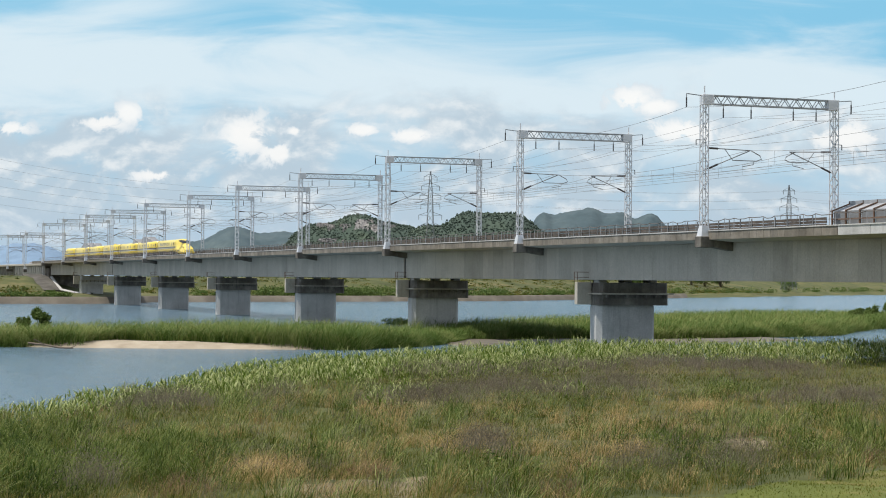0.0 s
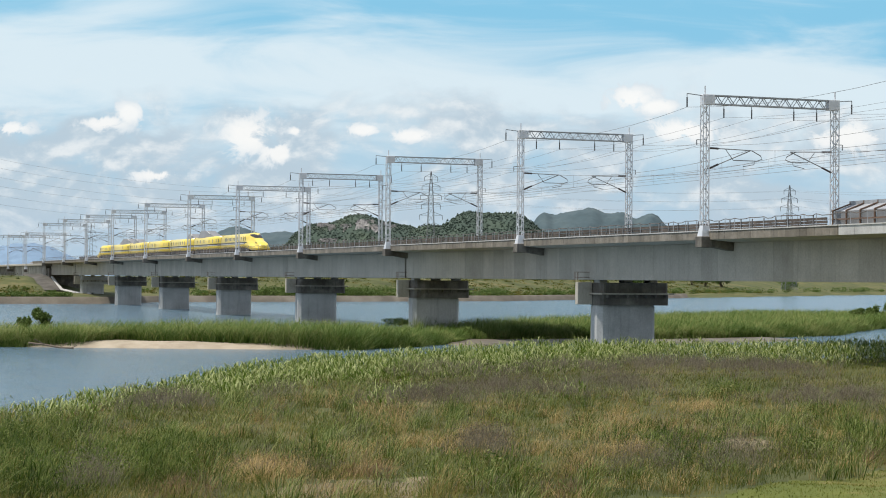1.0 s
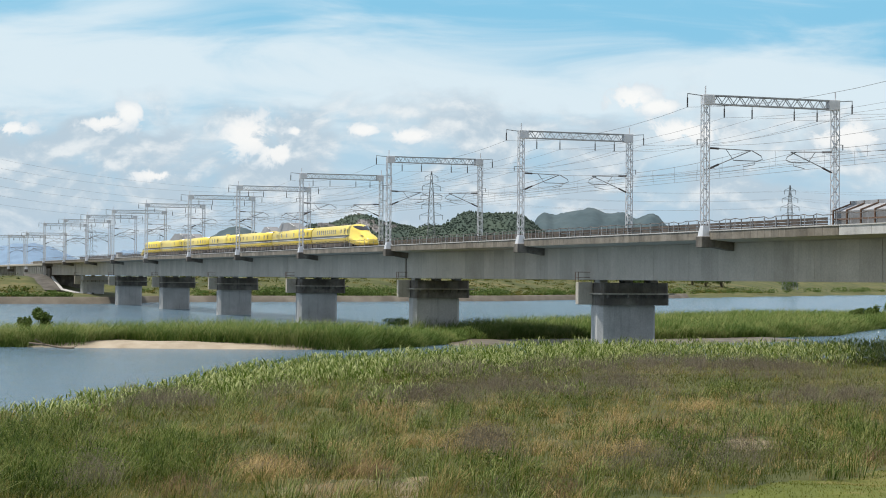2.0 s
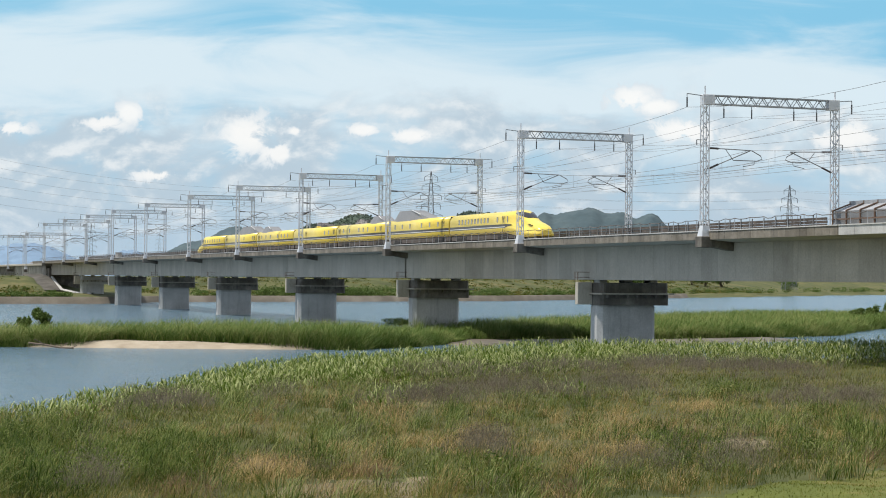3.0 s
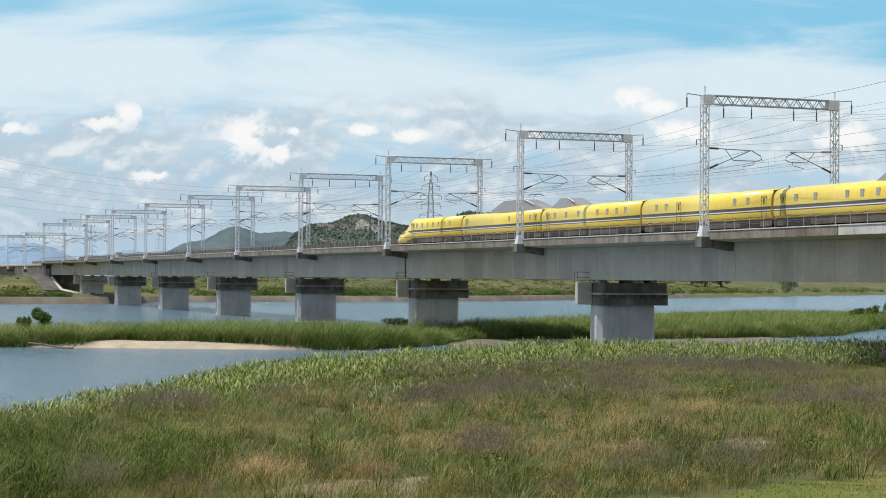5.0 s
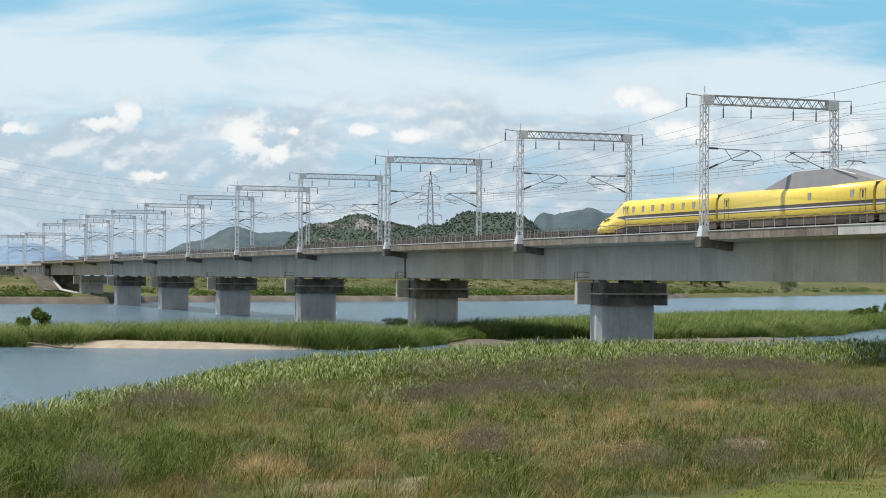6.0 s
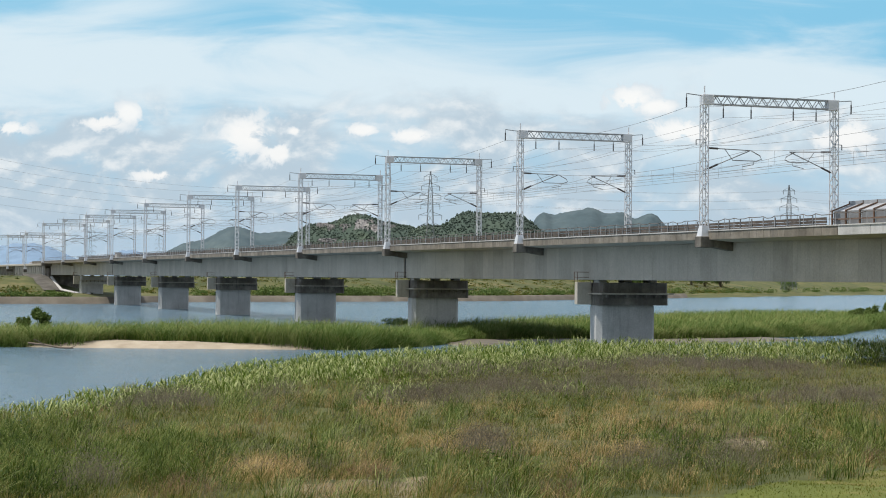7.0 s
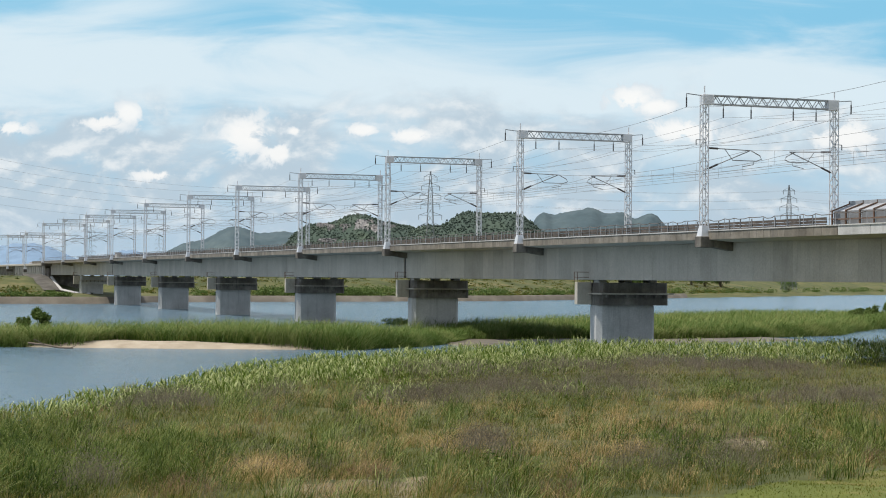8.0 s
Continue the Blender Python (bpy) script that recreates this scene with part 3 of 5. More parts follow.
def build_pier(x, head=M_CAP):
    p = thing("bridge_pier", (x, MID, 0), label="grey concrete bridge pier with stained stepped cap in the river", category="bridge pier", group="viaduct piers")
    column = octagon(bmesh.new(), -0.3, -0.15, 2.3, 6.2, -1.5, 4.47, 0.45)
    octagon(column, -0.3, -0.15, 2.2, 6.1, 4.45, 4.56, 0.45)
    part("column", column, M_PIER, p)
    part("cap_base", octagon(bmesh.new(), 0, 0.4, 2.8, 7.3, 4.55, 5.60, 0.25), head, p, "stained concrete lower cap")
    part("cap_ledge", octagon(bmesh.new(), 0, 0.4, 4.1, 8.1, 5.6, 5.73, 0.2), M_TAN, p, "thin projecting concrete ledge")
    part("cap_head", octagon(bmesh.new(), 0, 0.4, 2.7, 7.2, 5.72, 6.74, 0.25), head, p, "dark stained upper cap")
    for dy in (-2.7, 0.0, 2.7):
        bm = bmesh.new()
        box(bm, -0.7, 0.7, dy - 0.4, dy + 0.4, 6.73, 7.0)
        part("bearing", bm, M_PALE, p, "pale bearing block")
    # brackets under the ledge and stub bolts over it, on the face along the river
    for k in range(7):
        bm = bmesh.new()
        y = -2.7 + k * 1.03
        box(bm, 1.39, 1.9, y - 0.06, y + 0.06, 5.25, 5.61)
        part("ledge_bracket", bm, M_CAP, p)
    # inspection landing beside the cap
    bm = bmesh.new()
    box(bm, -1.2, -0.55, -4.85, -3.3, 4.6, 6.78, 0.04)
    part("landing_block", bm, M_TAN, p, "tan concrete landing block")
    bm = bmesh.new()
    xa, xb, ya, yb = -1.15, 0.1, -4.9, -3.2
    for xx, yy in ((xa, ya), (-0.45, ya), (xa, yb), (-0.45, yb)):
        bar(bm, (xx, yy, 6.77), (xx, yy, 7.75), 0.04)
    for z in (7.25, 7.75):
        bar(bm, (-0.45, ya, z), (-0.45, yb, z), 0.04)
        bar(bm, (xa, ya, z), (-0.45, ya, z), 0.04)
        bar(bm, (xa, ya, z), (xa, yb, z), 0.04)
    part("landing_rail", bm, M_RUST, p, "rusty pipe guard rail")


for i, x in enumerate(PIERS):
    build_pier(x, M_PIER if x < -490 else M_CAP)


def build_abutment():
    a = thing("bridge_abutment", label="dark concrete abutment with sloped block apron on the levee", category="abutment")
    bm = bmesh.new()
    box(bm, -556, -548, 72.5, 81.5, 2.0, 8.9, 0.1)
    part("bearing_wall", bm, M_CAP, a)
    bm = bmesh.new()
    box(bm, -900, -549.6, 71.0, 82.8, 9.75, 10.45, 0.1)
    part("approach_slab", bm, M_CONC, a)
    part("approach_wall", box(bmesh.new(), -900, -556.1, 72.5, 81.5, 2.0, 9.76), M_CAP, a)
    bm = bmesh.new()
    box(bm, -0.25, 0.25, 71.2, 72.0, 6.0, 9.76)
    post = mesh_of("slab_post", bm, M_PALE)
    for i in range(16):
        p = part("slab_post", post, None, a)
        p.location = (-552 - i * 4.6, 0, 0)
    # sloped apron of concrete blocks down to the water
    bm = bmesh.new()
    ring = [(-554, 65.5, 7.3), (-554, 73.4, 7.3), (-527, 73.4, 2.7), (-527, 67.0, 2.7)]
    top = [bm.verts.new(p) for p in ring]
    low = [bm.verts.new((x, y, -0.5)) for x, y, z in ring]
    for i in range(4):
        bm.faces.new((top[i], top[(i + 1) % 4], low[(i + 1) % 4], low[i]))
    bm.faces.new(top), bm.faces.new(low[::-1])
    bmesh.ops.recalc_face_normals(bm, faces=bm.faces)
    part("apron", bm, M_STONE, a, "weathered dark stone block slope")
    bm = bmesh.new()
    line(bm, [(-554, 73.4, 7.35), (-527, 73.4, 2.75), (-505, 74.0, 2.15), (-488, 76.0, 2.0)], 0.42, 6)
    part("apron_kerb", bm, M_PALE, a, "pale concrete edge strip")


build_abutment()


# ---- masts and wires ----
MASTS = [-93.5, -133.5, -173.6, -217.6, -259.1, -299.3, -338.8, -383.1, -425.2, -464.3, -504.8, -547.0]
BASE, TOP, SPAN = 10.66, 22.35, 12.31


def lattice(bm, p, q, wide, deep, panels, r, across):
    """A lattice member from p to q: four corner bars and zigzag lacing."""
    p, q = Vector(p), Vector(q)
    ax = (q - p).normalized()
    s = Vector(across)
    t = ax.cross(s)
    corner = [s * a * wide / 2 + t * b * deep / 2 for a, b in ((-1, -1), (1, -1), (1, 1), (-1, 1))]
    for c in corner:
        bar(bm, p + c, q + c, r * 1.5)
    for k in range(panels):
        a, b = p + (q - p) * (k / panels), p + (q - p) * ((k + 1) / panels)
        for i in range(4):
            j = (i + 1) % 4
            if (k + i) % 2:
                i, j = j, i
            bar(bm, a + corner[i], b + corner[j], r)
    return bm


def build_portal():
    m = thing("catenary_portal", label="grey lattice steel railway portal mast over two tracks", category="catenary mast", group="portal masts on the viaduct")
    h = TOP - BASE
    for y in (0.0, SPAN):
        bm = lattice(bmesh.new(), (0, y, 0.9), (0, y, h), 0.52, 0.52, 17, 0.032, (1, 0, 0))
        part("post", bm, M_STEEL, m)
        bm = bmesh.new()
        a = [bm.verts.new((sx * 0.44, y + sy * 0.44, 0.0)) for sx, sy in ((-1, -1), (1, -1), (1, 1), (-1, 1))]
        b = [bm.verts.new((sx * 0.28, y + sy * 0.28, 0.9)) for sx, sy in ((-1, -1), (1, -1), (1, 1), (-1, 1))]
        for i in range(4):
            bm.faces.new((a[i], a[(i + 1) % 4], b[(i + 1) % 4], b[i]))
        bm.faces.new(b), bm.faces.new(a[::-1])
        part("foot", bm, M_STEEL, m, "flared pale steel mast foot")
        bm = bmesh.new()
        sgn = -1 if y == 0 else 1
        box(bm, -0.55, 0.55, y - 0.55, y + 0.5, -0.92, 0.0, 0.04)
        part("bracket_head", bm, M_CAP, m, "brown concrete mast bracket")
        bm = bmesh.new()
        y_in = 2.6 if y == 0 else SPAN - 2.6
        vs = [(-0.5, y - sgn * 0.5), (0.5, y - sgn * 0.5), (0.5, y_in), (-0.5, y_in)]
        lo = [bm.verts.new((vx, vy, -0.85 if k < 2 else -1.2)) for k, (vx, vy) in enumerate(vs)]
        hi = [bm.verts.new((vx, vy, -0.15)) for vx, vy in vs]
        for i in range(4):
            bm.faces.new((lo[i], lo[(i + 1) % 4], hi[(i + 1) % 4], hi[i]))
        bm.faces.new(hi), bm.faces.new(lo[::-1])
        bmesh.ops.recalc_face_normals(bm, faces=bm.faces)
        part("bracket_arm", bm, M_CAP, m)
        bm = bmesh.new()
        bar(bm, (0, y, h - 0.1), (0, y, h + 0.72), 0.06, 6)
        part("spike", bm, M_STEEL, m)
        # feeder arm at the top, with its insulator
        bm = bmesh.new()
        ye = y + sgn * 1.65
        bar(bm, (0, y, h - 0.12), (0, ye, h + 0.02), 0.045)
        bar(bm, (0, ye, h + 0.02), (0, ye, h - 0.35), 0.03)
        part("feeder_arm", bm, M_GREY, m)
        bm = bmesh.new()
        bar(bm, (0, ye, h - 0.3), (0, ye, h - 1.1), 0.06, 6)
        part("insulator", bm, M_INSUL, m)
        bm = bmesh.new()
        yk = y + sgn * 0.75
        bar(bm, (0, y, h - 3.75), (0, yk, h - 3.75), 0.04)
        bar(bm, (0, yk, h - 3.75), (0, yk, h - 4.2), 0.045)
        part("wire_arm", bm, M_GREY, m)
        # hinged cantilever that carries the catenary
        d = 1 if y == 0 else -1
        far_end = 5.35 if y == 0 else 4.75
        zt, zl, zc = 17.96 - BASE, 16.24 - BASE, 17.0 - BASE
        bm = bmesh.new()
        bar(bm, (0, y + d * 0.28, zt), (0, y + d * 4.3, zt - 0.1), 0.042, 6)
        bar(bm, (0, y + d * 0.28, zl), (0, y + d * 4.3, zt - 0.1), 0.042, 6)
        line(bm, [(0, y + d * 2.65, zc), (0, y + d * (far_end - 0.5), zc + 0.0), (0, y + d * far_end, zc + 0.16), (0, y + d * (far_end - 0.15), zc + 0.45), (0, y + d * (far_end - 1.0), zt - 0.1)], 0.042, 6)
        bar(bm, (0, y + d * 1.9, zt - 0.03), (0, y + d * 2.65, zc), 0.03)
        part("cantilever", bm, M_GREY, m, "grey tubular cantilever")
        bm = bmesh.new()
        line(bm, [(0, y + d * (far_end - 0.7), zc), (0, y + d * (far_end - 0.75), zc - 0.3), (0, y + d * (far_end - 1.8), zc - 0.5)], 0.03)
        part("steady_arm", bm, M_GREY, m)
        for za, zb, k in ((zt, zt - 0.03, 1.25), (zl, zl + 0.55, 1.25)):
            bm = bmesh.new()
            a0, a1 = (0, y + d * 0.35, za), (0, y + d * k, zb if za == zt else zl + (zt - 0.1 - zl) * (k - 0.28) / 4.02)
            bar(bm, a0, a1, 0.085, 6)
            part("insulator", bm, M_INSUL, m)
    # head beam: solid end plates, chords and zigzag
    bm = lattice(bmesh.new(), (0, 0.2, h - 0.42), (0, SPAN - 0.2, h - 0.42), 0.5, 0.72, 22, 0.036, (1, 0, 0))
    for z in (h - 0.78, h - 0.06):
        box(bm, -0.3, 0.3, 0, SPAN, z - 0.05, z + 0.05)
    part("head_beam", bm, M_BEAM, m)
    for y0, y1 in ((-0.28, 0.75), (SPAN - 0.75, SPAN + 0.28)):
        bm = bmesh.new()
        box(bm, -0.32, 0.32, y0, y1, h - 0.85, h + 0.0, 0.02)
        part("end_plate", bm, M_STEEL, m)
    for y in (1.75, 4.35, 8.35, 10.55):
        bm = bmesh.new()
        bar(bm, (0, y, h - 0.8), (0, y, h - 1.1), 0.03)
        bar(bm, (0, y, h - 1.1), (0, y, h - 1.85), 0.055, 6)
        part("insulator", bm, M_INSUL, m)
    return m


portal = build_portal()
portal.location = (MASTS[0], NEAR, BASE)
for x in MASTS[1:]:
    copy_thing(portal, pose(x, NEAR, BASE))
# lower portals on the approach beyond the bridge
for x, dz in ((-590.0, -1.9), (-640.0, -1.7), (-700.0, -0.6)):
    copy_thing(portal, pose(x, NEAR, BASE + dz))


def build_wire(name, y, z, sag, r, label, wobble=0.0):
    bm = bmesh.new()
    pts = []
    xs = [20.0, -50.0] + MASTS + [-590.0, -640.0]
    for k, (a, b) in enumerate(zip(xs[:-1], xs[1:])):
        n = 8
        for i in range(n):
            q = i / n
            yy = y + wobble * (1 if k % 2 else -1) * (1 - 2 * q)
            pts.append((a + (b - a) * q, yy, z - sag * 4 * q * (1 - q)))
    line(bm, pts, r)
    w = new(name, mesh_of(name, bm, M_WIRE))
    tagged(w, label, "overhead wire", "overhead wires")


for y, z in ((NEAR - 1.65, 21.25), (FAR_ + 1.65, 21.25)):
    build_wire("feeder_wire", y, z, 0.9, 0.015, "dark sagging feeder cable between the mast arms")
for y in (1.75, 4.35, 8.35, 10.55):
    build_wire("feeder_wire", NEAR + y, BASE + 11.69 - 1.85, 0.8, 0.011, "dark sagging feeder cable under the head beams")
for y in (NEAR - 0.75, FAR_ + 0.75):
    build_wire("protection_wire", y, 18.1, 0.7, 0.012, "dark protection wire on short mast arms")
for y in (TRACK_NEAR, TRACK_FAR):
    build_wire("messenger_wire", y, 17.85, 0.75, 0.016, "thin messenger wire over the track", 0.1)
    build_wire("auxiliary_wire", y, 16.75, 0.1, 0.012, "thin auxiliary wire over the track", 0.1)
    build_wire("contact_wire", y, 16.35, 0.02, 0.014, "thin contact wire over the track", 0.2)


def build_droppers(y):
    bm = bmesh.new()
    for a, b in zip(MASTS[:-1], MASTS[1:]):
        for i in range(1, 9):
            q = i / 9
            bar(bm, (a + (b - a) * q, y, 17.85 - 3.0 * q * (1 - q)), (a + (b - a) * q, y, 16.35), 0.008)
    tagged(new("droppers", mesh_of("droppers", bm, M_WIRE)), "thin vertical dropper wires of the catenary", "dropper wires", kind="stuff")


build_droppers(TRACK_NEAR)
build_droppers(TRACK_FAR)

# ---- the train ----
NOSE, CAR, BODY_GAP = 27.1, 25.0, 0.4
# half of the body's cross-section over the rails: (half width, height)
SECTION = [(1.30, 0.98), (1.56, 1.06), (1.66, 1.30), (1.69, 1.64), (1.69, 1.69), (1.69, 1.735), (1.69, 1.82), (1.69, 2.09), (1.68, 2.55),
           (1.65, 2.85), (1.57, 3.10), (1.42, 3.32), (1.16, 3.49), (0.75, 3.60), (0.35, 3.645), (0.0, 3.65)]


def nose_shape(d):
    """Top, bottom, half width and canopy pinch at d metres behind the tip."""
    top = np.interp(d, [0, 0.25, 0.9, 1.8, 2.9, 3.7, 4.6, 5.6, 6.8, 7.6, 8.2], [1.20, 1.46, 1.82, 2.10, 2.36, 2.68, 3.16, 3.53, 3.72, 3.70, 3.65])
    low = np.interp(d, [0, 0.3, 1.0, 2.5], [0.72, 0.56, 0.50, 0.50])
    half = np.interp(d, [0, 0.15, 0.5, 1.2, 2.4, 4.0, 6.0, 8.0], [0.55, 0.85, 1.12, 1.36, 1.53, 1.63, 1.68, 1.69])
    pinch = np.interp(d, [0, 1.0, 3.0, 4.5, 6.3, 8.2], [0.10, 0.22, 0.42, 0.40, 0.20, 0.0])
    return top, low, half, pinch


def section(d=None):
    if d is None:
        return SECTION
    top, low, half, pinch = nose_shape(d)
    out = []
    for y, z in SECTION:
        k = (z - 0.98) / (3.65 - 0.98)
        q = max(0.0, (k - 0.30) / 0.7)
        zz = low + (top - low) * k if d < 4 else None
        if zz is None:
            mixk = (min(d, 8.2) - 4) / 4.2
            zz = (low + (top - low) * k) * (1 - mixk) + (low + (top - low) * k if k > 0.45 else z) * mixk
            if d >= 8.2:
                zz = z
        out.append((y / 1.69 * half * (1 - pinch * math.sin(min(1, q * 1.6) * math.pi / 2) * (1 if q < 0.95 else 1)), zz))
    return out


def loft(rings, stripe_from=None):
    """A closed body through cross-sections [(x, half section)]."""
    bm = bmesh.new()
    rows = []
    for x, sec in rings:
        left = [bm.verts.new((x, -y, z)) for y, z in sec]
        right = [bm.verts.new((x, y, z)) for y, z in sec[-2::-1]]
        rows.append(left + right)
    n = len(rows[0])
    m = len(SECTION)
    for (xa, _), (xb, _), a, b in zip(rings[:-1], rings[1:], rows[:-1], rows[1:]):
        for i in range(n):
            j = (i + 1) % n
            f = bm.faces.new((a[i], a[j], b[j], b[i]))
            f.smooth = True
            k = i if i < m - 1 else n - 2 - i
            if i < n - 1 and (stripe_from is None or max(xa, xb) <= stripe_from + 0.01):
                f.material_index = {3: 1, 4: 1, 5: 2, 6: 1}.get(k, 0)
    bm.faces.new(rows[0]), bm.faces.new(rows[-1][::-1])
    bmesh.ops.recalc_face_normals(bm, faces=bm.faces)
    return bm


PAINT = [M_YELLOW, M_BLUE, M_WHITE]


def window_mesh(w, h):
    bm = bmesh.new()
    box(bm, -w / 2 - 0.05, w / 2 + 0.05, -0.012, 0.012, -h / 2 - 0.05, h / 2 + 0.05, 0.0, 1)
    box(bm, -w / 2, w / 2, -0.02, 0.014, -h / 2, h / 2, 0.01, 0)
    return mesh_of("window", bm, [M_PANE, M_SEAL])


WINDOW = window_mesh(0.42, 0.56)
SLOT = window_mesh(0.22, 0.75)


def door_mesh():
    bm = bmesh.new()
    for x0, x1, z0, z1 in ((-0.42, -0.38, 1.18, 3.02), (0.38, 0.42, 1.18, 3.02), (-0.42, 0.42, 2.98, 3.02)):
        box(bm, x0, x1, -0.02, 0.02, z0, z1)
    box(bm, -0.10, 0.10, -0.025, 0.02, 2.28, 2.86, 0.01, 1)
    return mesh_of("door", bm, [M_SEAL, M_SCREEN])


DOOR = door_mesh()


def add_side(car, xs_windows, xs_doors, xs_slots=()):
    for side in (-1, 1):
        for me, nm, xs, z, y in ((WINDOW, "window", xs_windows, 2.62, 1.672), (SLOT, "window", xs_slots, 2.62, 1.672), (DOOR, "door", xs_doors, 0.0, 1.682)):
            for x in xs:
                p = part(nm, me, None, car)
                p.location = (x, side * y, z)
                if side > 0:
                    p.rotation_euler = (0, 0, math.pi)


def add_under(car, x0, x1):
    """Skirts and bogies below the floor."""
    bm = bmesh.new()
    for y in (-1.5, 1.42):
        box(bm, x0, x1, y, y + 0.08, 0.42, 1.07)
    box(bm, x0, x1, -1.4, 1.4, 0.62, 1.05)
    part("skirt", bm, M_UNDER, car, "grimy dark brown skirt")
    for xc in (x0 + 3.7, x1 - 3.7):
        bm = bmesh.new()
        box(bm, xc - 1.7, xc + 1.7, -1.54, -1.4, 0.32, 0.85, 0.03)
        box(bm, xc - 1.7, xc + 1.7, 1.4, 1.54, 0.32, 0.85, 0.03)
        for dx in (-1.25, 1.25):
            for y in (-0.82, 0.70):
                ring = [bm.verts.new((xc + dx + 0.43 * math.cos(k * math.pi / 8), y, 0.44 + 0.43 * math.sin(k * math.pi / 8))) for k in range(16)]
                ring2 = [bm.verts.new((v.co.x, y + 0.12, v.co.z)) for v in ring]
                for i in range(16):
                    bm.faces.new((ring[i], ring[(i + 1) % 16], ring2[(i + 1) % 16], ring2[i]))
                bm.faces.new(ring), bm.faces.new(ring2[::-1])
        box(bm, xc - 0.3, xc + 0.3, -1.42, 1.42, 0.35, 0.6)
        for dx in (-1.25, 1.25):
            box(bm, xc + dx - 0.08, xc + dx + 0.08, -1.42, 1.42, 0.36, 0.52)
        part("bogie", bm, M_DARK, car, "dark steel bogie")


# windscreen outline: distance behind the tip, lower and upper edge as steps along the half section
SCREEN = [(3.75, 12.9, 15), (4.0, 12.0, 15), (4.3, 11.4, 15), (4.7, 11.0, 15), (5.0, 10.8, 14.6), (5.3, 10.7, 13.2), (5.6, 10.7, 12.5), (5.95, 10.8, 11.9), (6.3, 11.0, 11.4)]


def along(sec, k):
    i = min(int(k), len(sec) - 2)
    q = k - i
    return sec[i][0] * (1 - q) + sec[i + 1][0] * q, sec[i][1] * (1 - q) + sec[i + 1][1] * q


def build_end_car(train, x_tip, facing, windows):
    car = new("end_car")
    car.parent = train
    tagged(car, "yellow streamlined end car with dark blue stripe")
    ds = [0, 0.1, 0.25, 0.5, 0.9, 1.4, 2.0, 2.6, 3.2] + [d for d, _, _ in SCREEN] + [6.8, 7.3, 7.75, 8.2]
    rings = [(-d, section(d)) for d in ds] + [(-8.25, SECTION), (-(NOSE - BODY_GAP / 2), SECTION)]
    part("body", loft(rings, -8.2), PAINT, car, smooth=False)
    # tapering tip of the stripe
    for side in (-1, 1):
        bm = bmesh.new()
        ring = [(-8.22, 1.69), (-6.2, 2.02), (-8.22, 2.09)]
        a = [bm.verts.new((x, side * 1.64, z)) for x, z in ring]
        b = [bm.verts.new((x, side * (1.700 if x < -8 else 1.668), z)) for x, z in ring]
        for i in range(3):
            bm.faces.new((a[i], a[(i + 1) % 3], b[(i + 1) % 3], b[i]))
        bm.faces.new(a), bm.faces.new(b)
        bmesh.ops.recalc_face_normals(bm, faces=bm.faces)
        part("stripe_tip", bm, M_BLUE, car)
    # windscreen: a dark shell just outside the canopy
    bm = bmesh.new()
    for side in (-1, 1):
        rows = []
        for d, k0, k1 in SCREEN:
            sec = section(d)
            arc = [along(sec, k0 + (k1 - k0) * i / 8) for i in range(9)]
            rows.append([bm.verts.new((-d, side * y * 1.02, z + 0.03)) for y, z in arc])
        for a, b in zip(rows[:-1], rows[1:]):
            for i in range(8):
                bm.faces.new((a[i], a[i + 1], b[i + 1], b[i]))
    bmesh.ops.remove_doubles(bm, verts=bm.verts, dist=0.0005)
    bmesh.ops.recalc_face_normals(bm, faces=bm.faces)
    part("windscreen", bm, M_SCREEN, car, "dark curved windscreen")
    # headlamp slots on the hood
    for side in (-1, 1):
        bm = bmesh.new()
        for d, w in ((2.0, 0.16), (2.65, 0.16)):
            sec = section(d)
            y, z = sec[10]
            box(bm, -d - 0.35, -d + 0.25, side * y - w, side * y + w, z - 0.02, z + 0.045, 0.02)
        part("headlamp", bm, M_SCREEN, car, "dark headlamp slot")
    bm = bmesh.new()
    box(bm, -2.6, -0.35, -1.12, 1.12, 0.30, 0.52, 0.06)
    part("snow_plough", bm, M_UNDER, car)
    add_side(car, windows, [], [])
    for side in (-1, 1):
        p = part("cab_door", DOOR, None, car)
        p.location = (-8.7, side * 1.682, 0)
        p = part("window", SLOT, None, car)
        p.location = (-7.75, side * 1.605, 2.56)
    add_under(car, -NOSE + 0.4, -5.5)
    car.location = (x_tip, 0, 0)
    if facing < 0:
        car.rotation_euler = (0, 0, math.pi)
    return car


